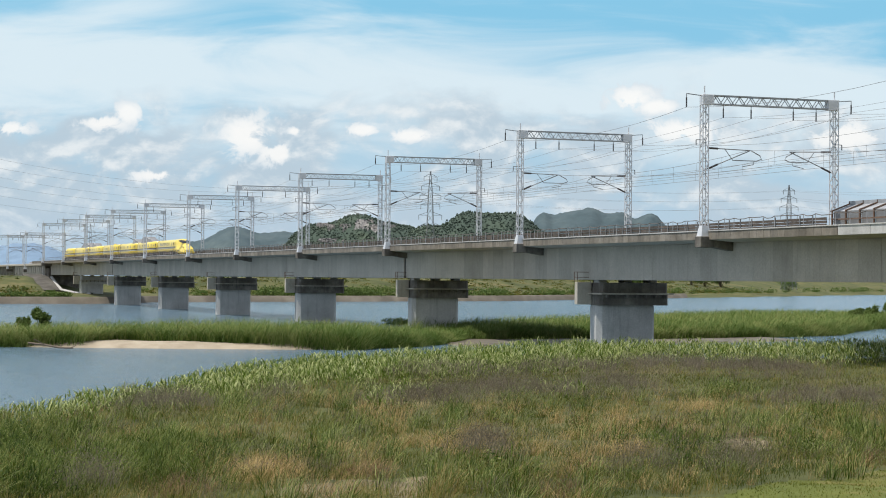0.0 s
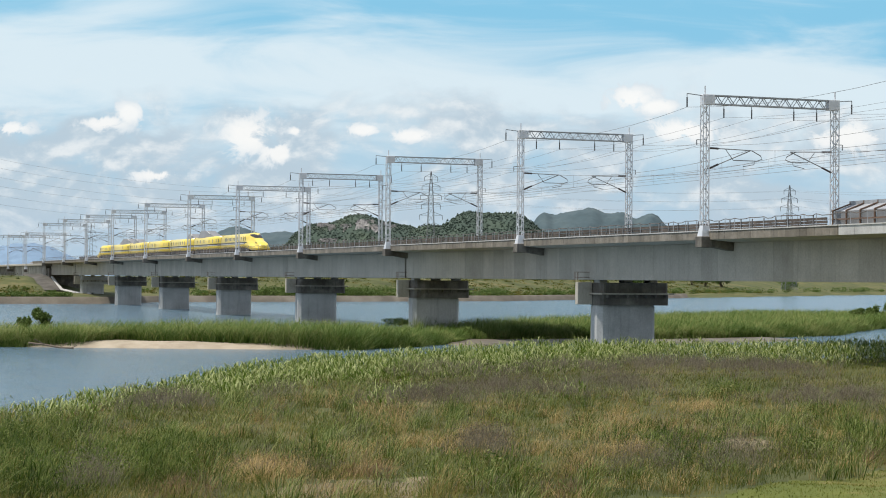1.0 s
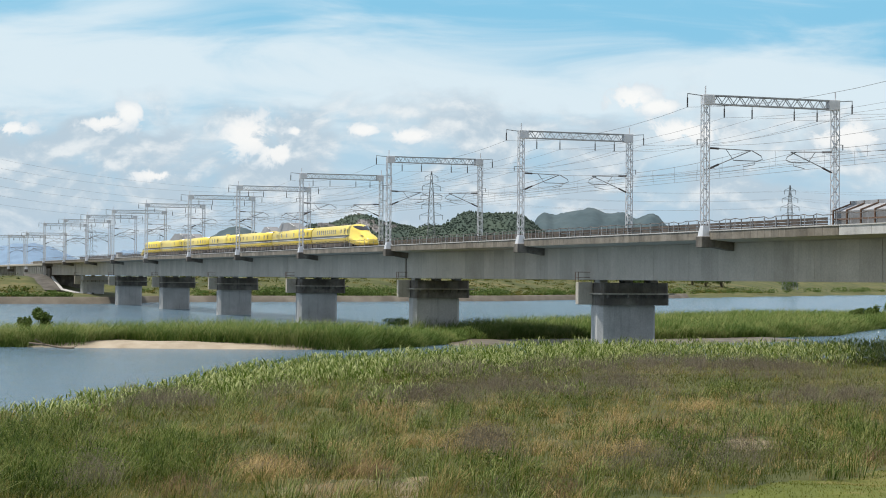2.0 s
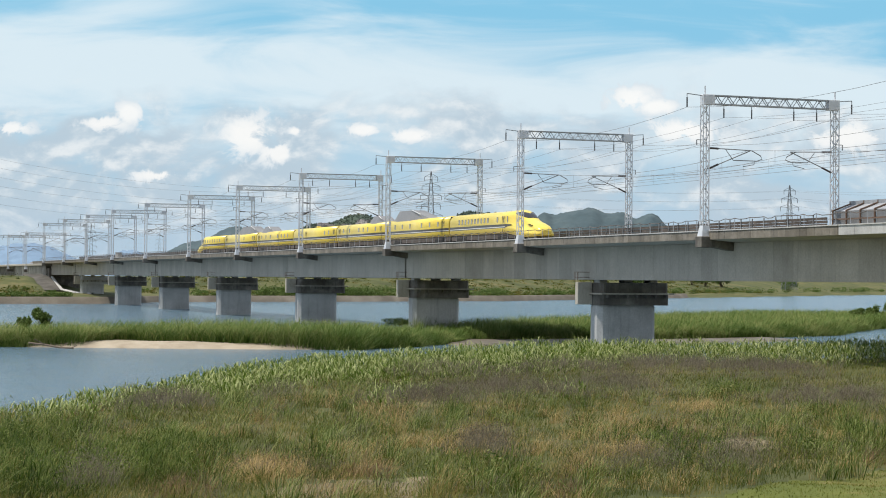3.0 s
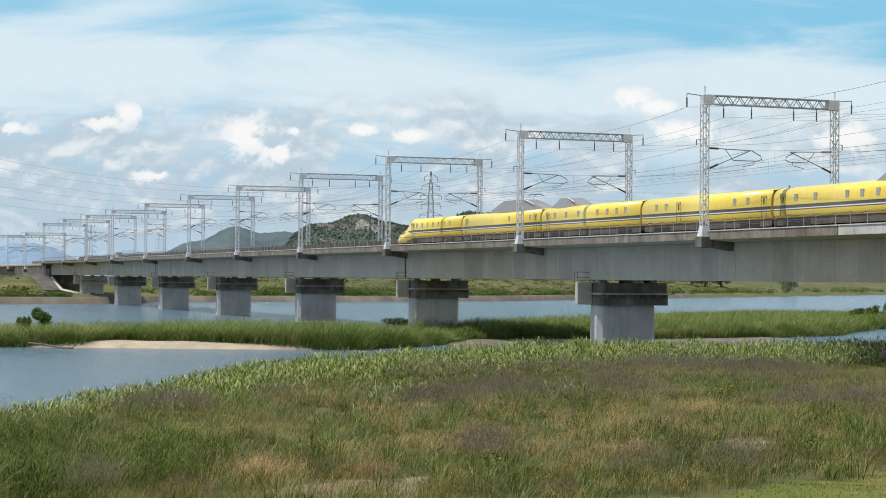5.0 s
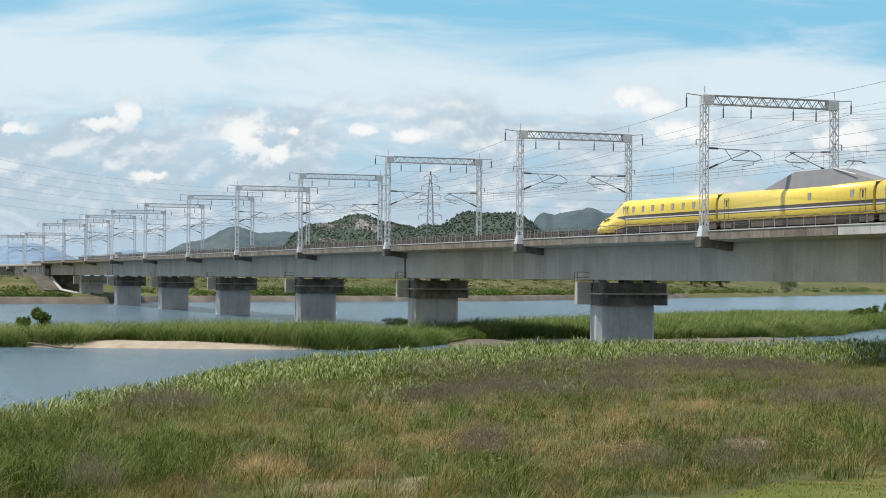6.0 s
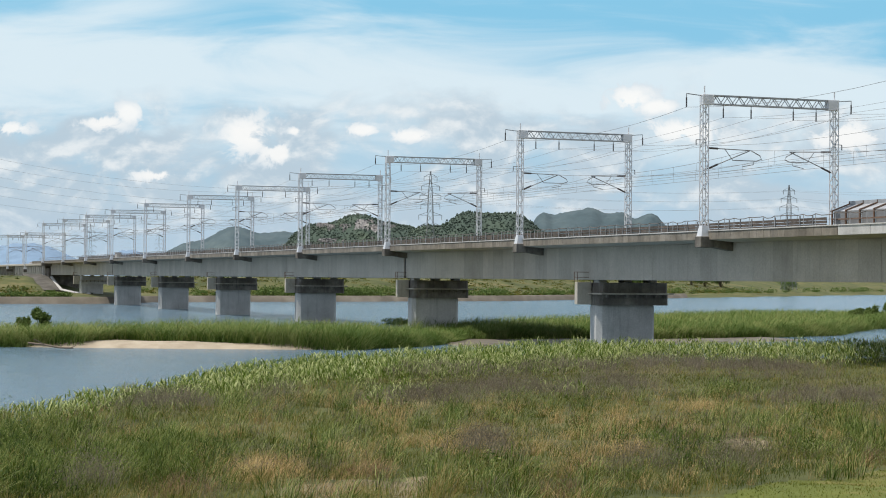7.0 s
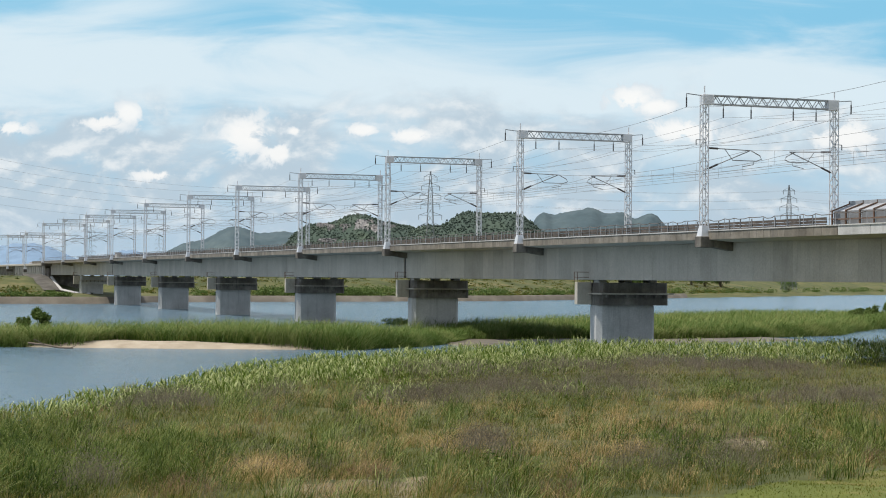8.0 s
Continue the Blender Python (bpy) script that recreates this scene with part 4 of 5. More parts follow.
def build_middle_car(train, x_front, windows, doors, roof):
    car = new("middle_car")
    car.parent = train
    tagged(car, "yellow passenger car with dark blue stripe and small windows")
    g = BODY_GAP / 2
    part("body", loft([(-g, SECTION), (-CAR + g, SECTION)]), PAINT, car)
    bm = bmesh.new()
    box(bm, -g + 0.0, g * 0.98, -1.45, 1.45, 1.1, 3.45)
    part("gangway", bm, M_DARK, car, "dark rubber gangway")
    add_side(car, windows, doors)
    add_under(car, -CAR + 0.4, -0.4)
    if roof:
        # pantograph shield: a long hump with sloping ends
        x0, x1, x2, x3, high = roof
        bm = bmesh.new()
        hull = [(x0, 0.8, 3.55), (x1, 1.05, 3.65 + high), (x2, 1.05, 3.65 + high), (x3, 0.8, 3.55)]
        lo = [bm.verts.new((x, s * (w + 0.25), 3.35)) for s in (-1, 1) for x, w, z in hull]
        hi = [bm.verts.new((x, s * w * (0.85 if z > 3.6 else 1.0), z)) for s in (-1, 1) for x, w, z in hull]
        for i in range(3):
            bm.faces.new((lo[i], lo[i + 1], hi[i + 1], hi[i]))
            bm.faces.new((lo[4 + i], hi[4 + i], hi[5 + i], lo[5 + i]))
            bm.faces.new((hi[i], hi[i + 1], hi[5 + i], hi[4 + i]))
        bm.faces.new((lo[0], hi[0], hi[4], lo[4])), bm.faces.new((lo[3], lo[7], hi[7], hi[3]))
        bmesh.ops.recalc_face_normals(bm, faces=bm.faces)
        part("pantograph_cover", bm, M_COVER, car, "grey sloped pantograph shield")
        bm = bmesh.new()
        bar(bm, (x2 + 0.02, -0.95, 3.65 + high), (x2 + (x3 - x2) * 0.55, -1.06, 3.65 + high * 0.45), 0.05)
        part("shield_edge", bm, M_WHITE, car, "pale edge strip of the shield")
        if high > 1:
            bm = bmesh.new()
            xp = x2 + 1.6
            line(bm, [(xp, 0, 3.6), (xp - 1.3, 0, 4.6), (xp - 0.1, 0, 5.32)], 0.045, 6)
            line(bm, [(xp + 0.15, -0.95, 5.2), (xp - 0.1, -0.6, 5.36), (xp - 0.1, 0.6, 5.36), (xp + 0.15, 0.95, 5.2)], 0.06, 6)
            part("pantograph", bm, M_GREY, car)
    else:
        bm = bmesh.new()
        box(bm, -16, -15.2, -0.3, 0.3, 3.62, 3.85, 0.05)
        part("roof_antenna", bm, M_YELLOW, car)
    car.location = (x_front, 0, 0)
    return car


def build_train():
    train = thing("inspection_train", (0, TRACK_FAR, RAIL), label="yellow high-speed inspection train with dark blue stripe on viaduct", category="train")
    build_end_car(train, 0.0, 1, [-10.7] + [-13.8 - 1.08 * i for i in range(10)])
    sets = [([-4.3, -7.5, -10.7, -15.4, -18.6, -21.7], [-2.3], (-24.4, -22.0, -16.8, -9.8, 1.2)),
            ([-5.6, -9.2, -11.4, -13.5, -18.2, -21.2], [-3.1, -23.3], (-10.8, -8.6, -6.4, -3.2, 0.85)),
            ([-4.2, -6.5, -19.7, -21.7], [-1.4, -17.1], None),
            ([-3.6, -5.6, -7.8, -10.2, -15.0, -18.2, -21.2], [-23.1], (-24.2, -21.5, -19.3, -16.0, 0.85)),
            ([-3.1, -9.4], [-1.6, -23.2], (-18.5, -13.0, -7.0, -0.8, 1.2))]
    x = -NOSE
    for windows, doors, roof in sets:
        build_middle_car(train, x, windows, doors, roof)
        x -= CAR
    tail = build_end_car(train, x - NOSE, -1, [-10.1 - 2.1 * i for i in range(7)])
    bm = bmesh.new()
    box(bm, -NOSE + 0.0 - 0.23, -NOSE + 0.225, -1.45, 1.45, 1.1, 3.45)
    part("gangway", bm, M_DARK, tail, "dark rubber gangway")
    return train


TRAIN = build_train()

# ---- distance ----
def out_at(depth, side):
    """A place on the ground at a depth along the open view and to its side."""
    return -math.cos(YAW) * depth + math.sin(YAW) * side, math.sin(YAW) * depth + math.cos(YAW) * side


def build_hill(name, depth, deep, peaks, x0, x1, material, label, lumps=0.0, cell=0.0, seed=1, crowns=0, crown=4.0):
    """A hill from a few round peaks (side, height, half width), with a lumpy wooded skin."""
    nx = int((x1 - x0) / (cell or (x1 - x0) / 160))
    ny = 46
    s = np.linspace(x0, x1, nx)
    q = np.linspace(-1, 1, ny)
    ss, qq = np.meshgrid(s, q, indexing="ij")
    prof = np.zeros_like(ss)
    for side, height, half in peaks:
        prof += (height * np.exp(-((ss - side) / half) ** 2)) ** 4.0
    prof = prof ** (1 / 4.0)
    z = prof * np.cos(qq * math.pi / 2) ** 1.2
    z = z * (1 + 0.05 * fbm(ss, qq * deep, 140, 4, seed)) + lumps * fbm(ss, qq * deep, 22, 3, seed + 3) * (z > 4)
    dd = depth + qq * deep
    x, y = out_at(dd, ss * dd / depth)
    idx = np.arange(nx * ny).reshape(nx, ny)
    f = np.stack([idx[:-1, :-1], idx[1:, :-1], idx[1:, 1:], idx[:-1, 1:]], -1).reshape(-1, 4)
    v, g = np.stack([x, y, z + 2], -1).reshape(-1, 3), f
    if crowns:
        # tree crowns over the slope that faces the river
        rs = np.random.RandomState(seed + 40)
        i = rs.randint(0, nx - 1, crowns), rs.randint(0, ny // 2 + 3, crowns)
        k = rs.rand(crowns, 1)
        c = v[idx[i]] * (1 - k) + v[idx[i[0], i[1] + 1]] * k + rs.randn(crowns, 3) * (1.0, 1.0, 0.5)
        r = rs.uniform(0.5, 1.0, crowns) * crown
        ball = np.array([(1, 0, 0), (0.3, 0.95, 0), (-0.8, 0.58, 0), (-0.8, -0.58, 0), (0.3, -0.95, 0), (0, 0, 1.1), (0, 0, -1)])
        tri = np.array([(k, (k + 1) % 5, 5) for k in range(5)] + [((k + 1) % 5, k, 6) for k in range(5)])
        turn = rs.uniform(0, 6.28, crowns)
        bx = ball[None, :, 0] * np.cos(turn)[:, None] - ball[None, :, 1] * np.sin(turn)[:, None]
        by = ball[None, :, 0] * np.sin(turn)[:, None] + ball[None, :, 1] * np.cos(turn)[:, None]
        bz = np.repeat(ball[None, :, 2], crowns, 0)
        b = np.stack([bx, by, bz], -1) * r[:, None, None] * rs.uniform(0.75, 1.25, (crowns, 7, 1)) + c[:, None]
        wood = sheet(name + "_trees", b.reshape(-1, 3), (np.arange(crowns)[:, None, None] * 7 + tri[None]).reshape(-1, 3), material, True)
        tagged(new("hill_woods", wood), "dense dark green tree crowns covering the hill", "woods", kind="stuff")
    me = sheet(name, v, g, material, True)
    return tagged(new(name, me), label, "hill", kind="structure")


def hill_px(depth, px, top):
    """Side and height of a summit seen at that bearing over the horizon."""
    return (px - 784) / 3219 * depth, 7.1 + (491.7 + 0.008 * (px - 784) - top) / 3219 * depth


def hills():
    def peaks(depth, rows):
        return [(*hill_px(depth, px, top), half / 3219 * depth) for px, top, half in rows]
    build_hill("wooded_hill", 1500, 170, peaks(1500, [(630, 387, 100), (548, 408, 65), (715, 405, 90)]), -210, 80, M_HILL, "dark green wooded hill with pale quarry rock", 1.3, 1.0, 1, 13000, 1.05)
    build_hill("wooded_hill", 1350, 170, peaks(1350, [(830, 384, 90), (905, 384, 90), (750, 408, 70), (1000, 425, 90)]), -90, 190, M_HILL, "dark green wooded hill behind the viaduct", 1.3, 1.0, 2, 13000, 1.0)
    D = 2500
    build_hill("wooded_hill", D, 300, peaks(D, [(412, 406, 75), (345, 432, 90), (505, 412, 110)]), -620, -60, M_FARHILL, "wooded hill in the distance, tinted blue-green for haze", 2.0, 2.0, 3)
    build_hill("wooded_hill", D, 300, peaks(D, [(1045, 386, 55), (958, 391, 40), (1000, 398, 60), (1098, 396, 50), (1152, 389, 45), (1215, 404, 90), (1050, 400, 190)]), 0, 560, M_FARHILL, "wooded hills in the distance, tinted blue-green for haze", 2.0, 2.0, 4)
    build_hill("mountain_range", 4200, 350, peaks(4200, [(40, 433, 120), (230, 446, 60), (-150, 440, 120), (720, 440, 120), (1300, 420, 160), (1600, 425, 160)]), -1500, 1500, M_BLUEHILL, "mountain range on the horizon, tinted pale blue for haze", 8.0, 12.0, 5)


hills()


def build_quarry(px, py, wide, high, seed):
    """A bare rock face set into the wooded hill."""
    crest = np.interp(px, [548, 575, 600, 630, 660, 690, 715], [405, 398, 392, 387, 393, 400, 404])
    D = 1430.0
    for _ in range(3):
        s, z = (px - 784) / 3219 * D, 7.1 + (491.7 + 0.008 * (px - 784) - py) / 3219 * D
        top = 7.1 + (490.5 - crest) / 3219 * 1500
        D = 1500 - 170 * 2 / math.pi * math.acos(min(0.98, max(0.1, z / top)) ** (1 / 1.2))
    n = 30
    a, b = np.meshgrid(np.linspace(-1, 1, n), np.linspace(-1, 1, n), indexing="ij")
    rs = np.random.RandomState(seed)
    edge = 1 + 0.35 * fbm(np.arctan2(a, b), a * 0, 1.3, 3, seed)
    r = np.sqrt(a * a + b * b) / edge
    k = 1 / np.maximum(1, r)
    a2, b2 = a * k, b * k
    ss, zz = s + a2 * wide + 0.5 * rs.randn(n, n), z + b2 * high + 0.4 * rs.randn(n, n)
    dd = D - 1.2 * high + 1.4 * b2 * high + 0.9 * fbm(a2 * wide, b2 * high * 0.3, 5, 3, seed) + 0.3 * rs.randn(n, n)
    x, y = out_at(dd, ss)
    idx = np.arange(n * n).reshape(n, n)
    f = np.stack([idx[:-1, :-1], idx[1:, :-1], idx[1:, 1:], idx[:-1, 1:]], -1).reshape(-1, 4)
    me = sheet("rock_face", np.stack([x, y, zz], -1).reshape(-1, 3), f, M_ROCK)
    tagged(new("rock_face", me), "pale bare quarry rock face on the wooded hill", "rock face", "quarry rocks")


def build_pylon(px, top, height, depth):
    s, _ = hill_px(depth, px, top)
    x, y = out_at(depth, s)
    ztop = hill_px(depth, px, top)[1]
    p = thing("power_pylon", (x, y, ztop - height), label="grey lattice high-voltage pylon with cross arms far off", category="pylon", group="power pylons")
    p.rotation_euler = (0, 0, math.pi / 2 - YAW + 0.15)
    bm = bmesh.new()
    w = lambda z: np.interp(z / height, [0, 0.5, 0.8, 1.0], [2.7, 1.3, 0.8, 0.15])
    zs = [height * k / 16 for k in range(17)]
    for z0, z1 in zip(zs[:-1], zs[1:]):
        a, b = w(z0), w(z1)
        for i, (sx, sy) in enumerate(((-1, -1), (1, -1), (1, 1), (-1, 1))):
            tx, ty = ((1, -1), (1, 1), (-1, 1), (-1, -1))[i]
            bar(bm, (sx * a, sy * a, z0), (sx * b, sy * b, z1), 0.10)
            bar(bm, (sx * a, sy * a, z0), (tx * b, ty * b, z1), 0.05)
            bar(bm, (tx * a, ty * a, z0), (sx * b, sy * b, z1), 0.05)
    part("tower", bm, M_GREY, p)
    for k, reach in ((0.95, 2.6), (0.87, 3.6), (0.79, 4.2), (0.71, 3.8), (0.62, 4.6), (0.53, 4.0)):
        z = height * k
        for d in (-1, 1):
            bm = bmesh.new()
            bar(bm, (d * w(z), 0, z + 1.2), (d * reach, 0, z), 0.10)
            bar(bm, (d * w(z), 0, z), (d * reach, 0, z), 0.10)
            bar(bm, (d * reach, 0, z), (d * reach, 0, z - 1.8), 0.12)
            part("cross_arm", bm, M_GREY, p)
    return Vector((x, y, ztop))


for place in ((572, 400, 5.5, 2.6, 3), (586, 403, 2.5, 2.4, 5), (614, 408, 3.2, 5, 4), (606, 402, 1.8, 2.2, 12), (640, 406, 5.5, 8, 6), (654, 398, 3.6, 4.2, 7), (662, 410, 4.6, 5.5, 8), (676, 402, 3.0, 4, 9),
              (694, 408, 3.4, 4.5, 10), (584, 426, 9, 1.7, 11), (618, 428, 6, 1.4, 13), (648, 424, 6, 2.2, 14)):
    build_quarry(*place)
build_pylon(761, 303, 46.0, 720)
build_pylon(1396, 328, 46.0, 800)
build_pylon(160, 396, 49.0, 1500)
build_pylon(281, 413, 54.0, 1900)


# ---- grasses and reeds ----
def blades(name, x, y, height, width, bend, material, label, lift=0.0, category="grass", z=None, az=None):
    """Curved tapering blades, one at each point, joined as one sheet of grass."""
    n = len(x)
    rs = np.random.RandomState(len(name) * 31 + n % 97)
    z0 = (ground_height(x, y) if z is None else z) - 0.03 + lift
    az = rs.uniform(0, 2 * np.pi, n) if az is None else az
    face = az + rs.uniform(0.6, 2.4, n)
    v = np.empty((n, 7, 3), np.float32)
    k = 0
    for t, wd in ((0.0, 1.0), (0.45, 0.85), (0.8, 0.5)):
        off = bend * height * t * t
        cx, cy = x + np.cos(az) * off, y + np.sin(az) * off
        cz = z0 + height * t * (1 - 0.30 * bend * t)
        hx, hy = np.cos(face) * width * wd / 2, np.sin(face) * width * wd / 2
        v[:, k] = np.stack([cx - hx, cy - hy, cz], -1)
        v[:, k + 1] = np.stack([cx + hx, cy + hy, cz], -1)
        k += 2
    off = bend * height
    v[:, 6] = np.stack([x + np.cos(az) * off * 1.05, y + np.sin(az) * off * 1.05, z0 + height * (1 - 0.42 * bend)], -1)
    tri = np.array([[0, 1, 3], [0, 3, 2], [2, 3, 5], [2, 5, 4], [4, 5, 6]])
    f = (np.arange(n)[:, None, None] * 7 + tri[None]).reshape(-1, 3)
    ob = new(name, sheet(name, v.reshape(-1, 3), f, material))
    return tagged(ob, label, category, kind="stuff")


def spread(n, d0, d1, seed, half=0.262, pad=2.0):
    """Points over the wedge of flats that lies open to the river bank."""
    rs = np.random.RandomState(seed)
    d = np.sqrt(rs.uniform(d0 * d0, d1 * d1, n))
    s = rs.uniform(-1, 1, n) * (half * d + pad)
    x, y = out_at(d, s)
    return x, y, rs


def tufts(name, x, y, per, height, width, bend, radius, material, label, seed, lift=0.0, category="grass", wide=1.0, layers=(0.6, 1.1)):
    """Grass in tufts: blades that lean out from a common foot."""
    rs = np.random.RandomState(seed)
    n = len(x)
    az = rs.uniform(0, 2 * np.pi, (n, per))
    r = radius * np.sqrt(rs.uniform(0, 1, (n, per))) * np.clip(height[:, None], 0.4, 2)
    bx, by = (x[:, None] + r * np.cos(az)).ravel(), (y[:, None] + r * np.sin(az)).ravel()
    h = (height[:, None] * rs.uniform(0.5, 1.15, (n, per))).ravel()
    w = rs.uniform(*width, n * per) * np.repeat(np.broadcast_to(wide, n), per)
    bd = np.clip(bend[0] + (bend[1] - bend[0]) * (r / (radius * np.clip(height[:, None], 0.4, 2))).ravel() + rs.uniform(-0.15, 0.15, n * per), 0.02, 1.1)
    lf = np.repeat(np.broadcast_to(lift, n), per) * rs.uniform(*layers, n * per)
    return blades(name, bx, by, h, w, bd, material, label, lf, category, az=(np.where(rs.rand(n, per) < 0.45, 1.9, az) + rs.uniform(-0.8, 0.8, (n, per))).ravel())


PURPLE = [(80.9, -17.6, 1.1, 1.0), (79.0, -11.9, 2.1, 3.8), (86.3, -15.9, 1.1, 1.0), (107.1, 0.0, 5.0, 2.9), (81.4, -3.6, 1.1, 1.0), (81.8, -0.5, 2.5, 3.1), (89.7, 3.0, 3.6, 4.0), (58.9, 1.4, 1.1, 2.5),
          (94.2, 8.8, 2.6, 5.3), (115.7, 14.4, 4.3, 7.2), (113.5, 19.3, 4.6, 6.7), (83.8, 16.5, 1.6, 4.0), (84.2, 19.4, 1.6, 4.0), (46.7, -8.9, 0.7, 1.0), (52.2, 8.7, 1.3, 1.0), (51.3, 5.8, 1.0, 1.0),
          (84.1, -7.4, 1.6, 1.0), (113.1, 7.6, 4.2, 3.7)]
DRY = [(56.6, -5.6, 1.5, 3.4), (63.0, -4.1, 0.9, 1.6), (65.5, -0.4, 2.2, 1.4), (55.8, -2.3, 1.0, 1.0), (86.5, 12.5, 1.2, 3.0), (71.3, 6.0, 1.4, 1.6), (70.2, 11.4, 1.4, 1.0), (71.2, 12.7, 0.9, 1.0),
       (63.5, 3.3, 1.4, 1.0), (49.5, -3.0, 0.8, 1.0), (64.2, 6.3, 1.2, 1.0), (70.0, 1.0, 1.3, 1.0)]
GREEN = [(53.0, -12.2, 1.5, 3.6), (57.6, -8.9, 2.1, 5.0), (64.6, -14.1, 1.6, 4.1), (53.1, -10.3, 1.2, 2.0), (94.1, 14.8, 1.0, 4.0), (75.1, 16.3, 1.0, 3.0), (63.2, 12.3, 1.3, 1.6), (58.1, 8.0, 1.1, 1.0),
         (51.3, 0.4, 1.2, 1.2), (71.0, -3.2, 1.5, 1.0), (57.1, -4.0, 0.7, 1.0), (50.2, 1.8, 0.9, 1.0), (66.8, 8.2, 1.2, 1.0), (47.3, -10.6, 1.3, 1.0), (65.0, 15.3, 1.0, 1.8)]
RUST = [(55.1, 4.0, 0.9, 1.0), (59.6, 14.2, 0.6, 1.0), (54.6, -2.3, 0.8, 1.0), (73.7, 8.5, 1.0, 1.0), (70.6, 9.4, 0.5, 1.0), (48.9, -6.9, 0.9, 1.0), (48.3, 3.2, 0.9, 1.0)]
LEAFY = [(81.5, -2.8, 1.6, 1.0), (89.1, -1.8, 3.3, 1.0), (90.1, 6.0, 1.7, 1.0), (69.9, -13.7, 1.3, 1.0), (76.1, -12.6, 0.7, 1.0)]


def strew(n, d0, d1, seed, half=0.262, pad=2.0):
    """Points over the flats, thicker towards the near bank."""
    rs = np.random.RandomState(seed)
    d = d0 * (d1 / d0) ** rs.rand(n)
    s = rs.uniform(-1, 1, n) * (half * d + pad)
    x, y = out_at(d, s)
    return x, y, d, rs


def foreground():
    # soft green grass all over the flats, in swells
    x, y, d, rs = strew(23000, 40, 150, 11)
    g, q, p = (drift(x, y, k)[0] for k in (GREEN, DRY, PURPLE))
    keep = (x > foreground_edge(y) + 1) & ~mown(x, y) & ~(bare(x, y) & (rs.rand(len(x)) < 0.72)) & (rs.rand(len(x)) > 0.7 * q)
    x, y, d, g, p = x[keep], y[keep], d[keep], g[keep], p[keep]
    swell = fbm(x, y, 2.6, 3, 6)
    tall = 0.50 + 0.58 * np.clip(swell, -0.7, 1.2) + 0.25 * fbm(x, y, 9, 2, 16) + 0.5 * g + 0.12 * rs.randn(len(x))
    near = d < 98
    gap = near & (swell + 0.35 * rs.randn(len(x)) < -0.55)
    x, y, d, tall = x[~gap], y[~gap], d[~gap], tall[~gap]
    thin = np.interp(d, [45, 110], [0.8, 1.5])
    tall = np.clip(tall, 0.15, 1.7) * np.where(bare(x, y), 0.25, 1)
    long = rs.rand(len(x)) < 0.3
    tufts("meadow_grass", x[long], y[long], 9, tall[long], (0.007, 0.018), (0.15, 1.05), 0.40, M_GRASS, "mixed green wild grass on the river flats", 31, wide=thin[long])
    fine = ~long
    tufts("fine_grass", x[fine], y[fine], 11, 0.16 + 0.16 * tall[fine], (0.008, 0.020), (0.2, 1.1), 1.1, M_GRASS, "fine soft grass filling the meadow", 37, lift=tall[fine] * 0.85, wide=thin[fine], layers=(0.05, 1.0))
    # lush deep green clumps
    x, y, d, rs = strew(30000, 42, 102, 17)
    g = drift(x, y, GREEN)[0]
    keep = (x > foreground_edge(y) + 2) & ~mown(x, y) & ~bare(x, y) & (g + 0.3 * fbm(x, y, 2.2, 3, 10) + 0.1 * rs.randn(len(x)) > np.interp(y, [4, 14], [0.20, 0.36]))
    x, y, g = x[keep], y[keep], g[keep]
    rise = np.clip(0.75 + 0.55 * g + 0.6 * fbm(x, y, 1.9, 3, 18), 0.3, 1.9)
    tufts("lush_grass", x, y, 9, 0.18 + 0.18 * rise, (0.010, 0.026), (0.2, 1.1), 0.9, M_LUSH, "lush deep green grass clumps", 38, lift=rise * 0.85, layers=(0.05, 1.0))
    # purple-grey seed heads in drifts
    x, y, d, rs = strew(30000, 43, 128, 12)
    p = drift(x, y, PURPLE)[0]
    keep = (x > foreground_edge(y) + 4) & ~mown(x, y) & ~bare(x, y) & (p + 0.30 * fbm(x, y, 4, 3, 8) + 0.16 * fbm(x, y, 20, 2, 7) + 0.22 * rs.randn(len(x)) > 0.46)
    x, y, p, d = x[keep], y[keep], p[keep], d[keep]
    tufts("seed_grass", x, y, 14, rs.uniform(0.25, 0.6, len(x)), (0.004, 0.011), (0.1, 1.0), 0.6, M_PURPLE, "purple-grey seed heads of wild grass in drifts", 32, lift=0.5 + 0.3 * fbm(x, y, 2.2, 2, 3) + 0.6 * p, wide=np.interp(d, [45, 110], [0.8, 1.6]))
    pick = rs.rand(len(x)) < 0.25 + 0.6 * np.clip(p, 0, 1)
    c = np.stack([x[pick], y[pick], ground_height(x[pick], y[pick]) + 0.7 + 0.3 * fbm(x, y, 2.2, 2, 3)[pick] + 0.6 * p[pick] + rs.uniform(-0.25, 0.2, pick.sum())], -1)
    me = leaves("seed_panicles", c, np.tile((0.5, 0.5, 0.34), (len(c), 1)), 44, 0.026, M_PURPLE, 36)
    tagged(new("seed_panicles", me), "hazy purple-grey panicles over the seed grass", "grass", kind="stuff")
    # dry tan tufts
    x, y, d, rs = strew(13000, 42, 100, 13)
    p = drift(x, y, DRY)[0]
    keep = (x > foreground_edge(y) + 4) & ~mown(x, y) & ~(bare(x, y) & (rs.rand(len(x)) < 0.9)) & (p + 0.26 * fbm(x, y, 3.2, 3, 9) + 0.2 * rs.randn(len(x)) + np.interp(y, [10, 30], [0.0, 0.14]) > 0.42)
    x, y, p = x[keep], y[keep], p[keep]
    tufts("dry_grass", x, y, 16, rs.uniform(0.35, 0.75, len(x)) + 0.35 * p, (0.006, 0.014), (0.15, 1.0), 0.36, M_DRY, "dry tan grass tufts on the river flats", 33)
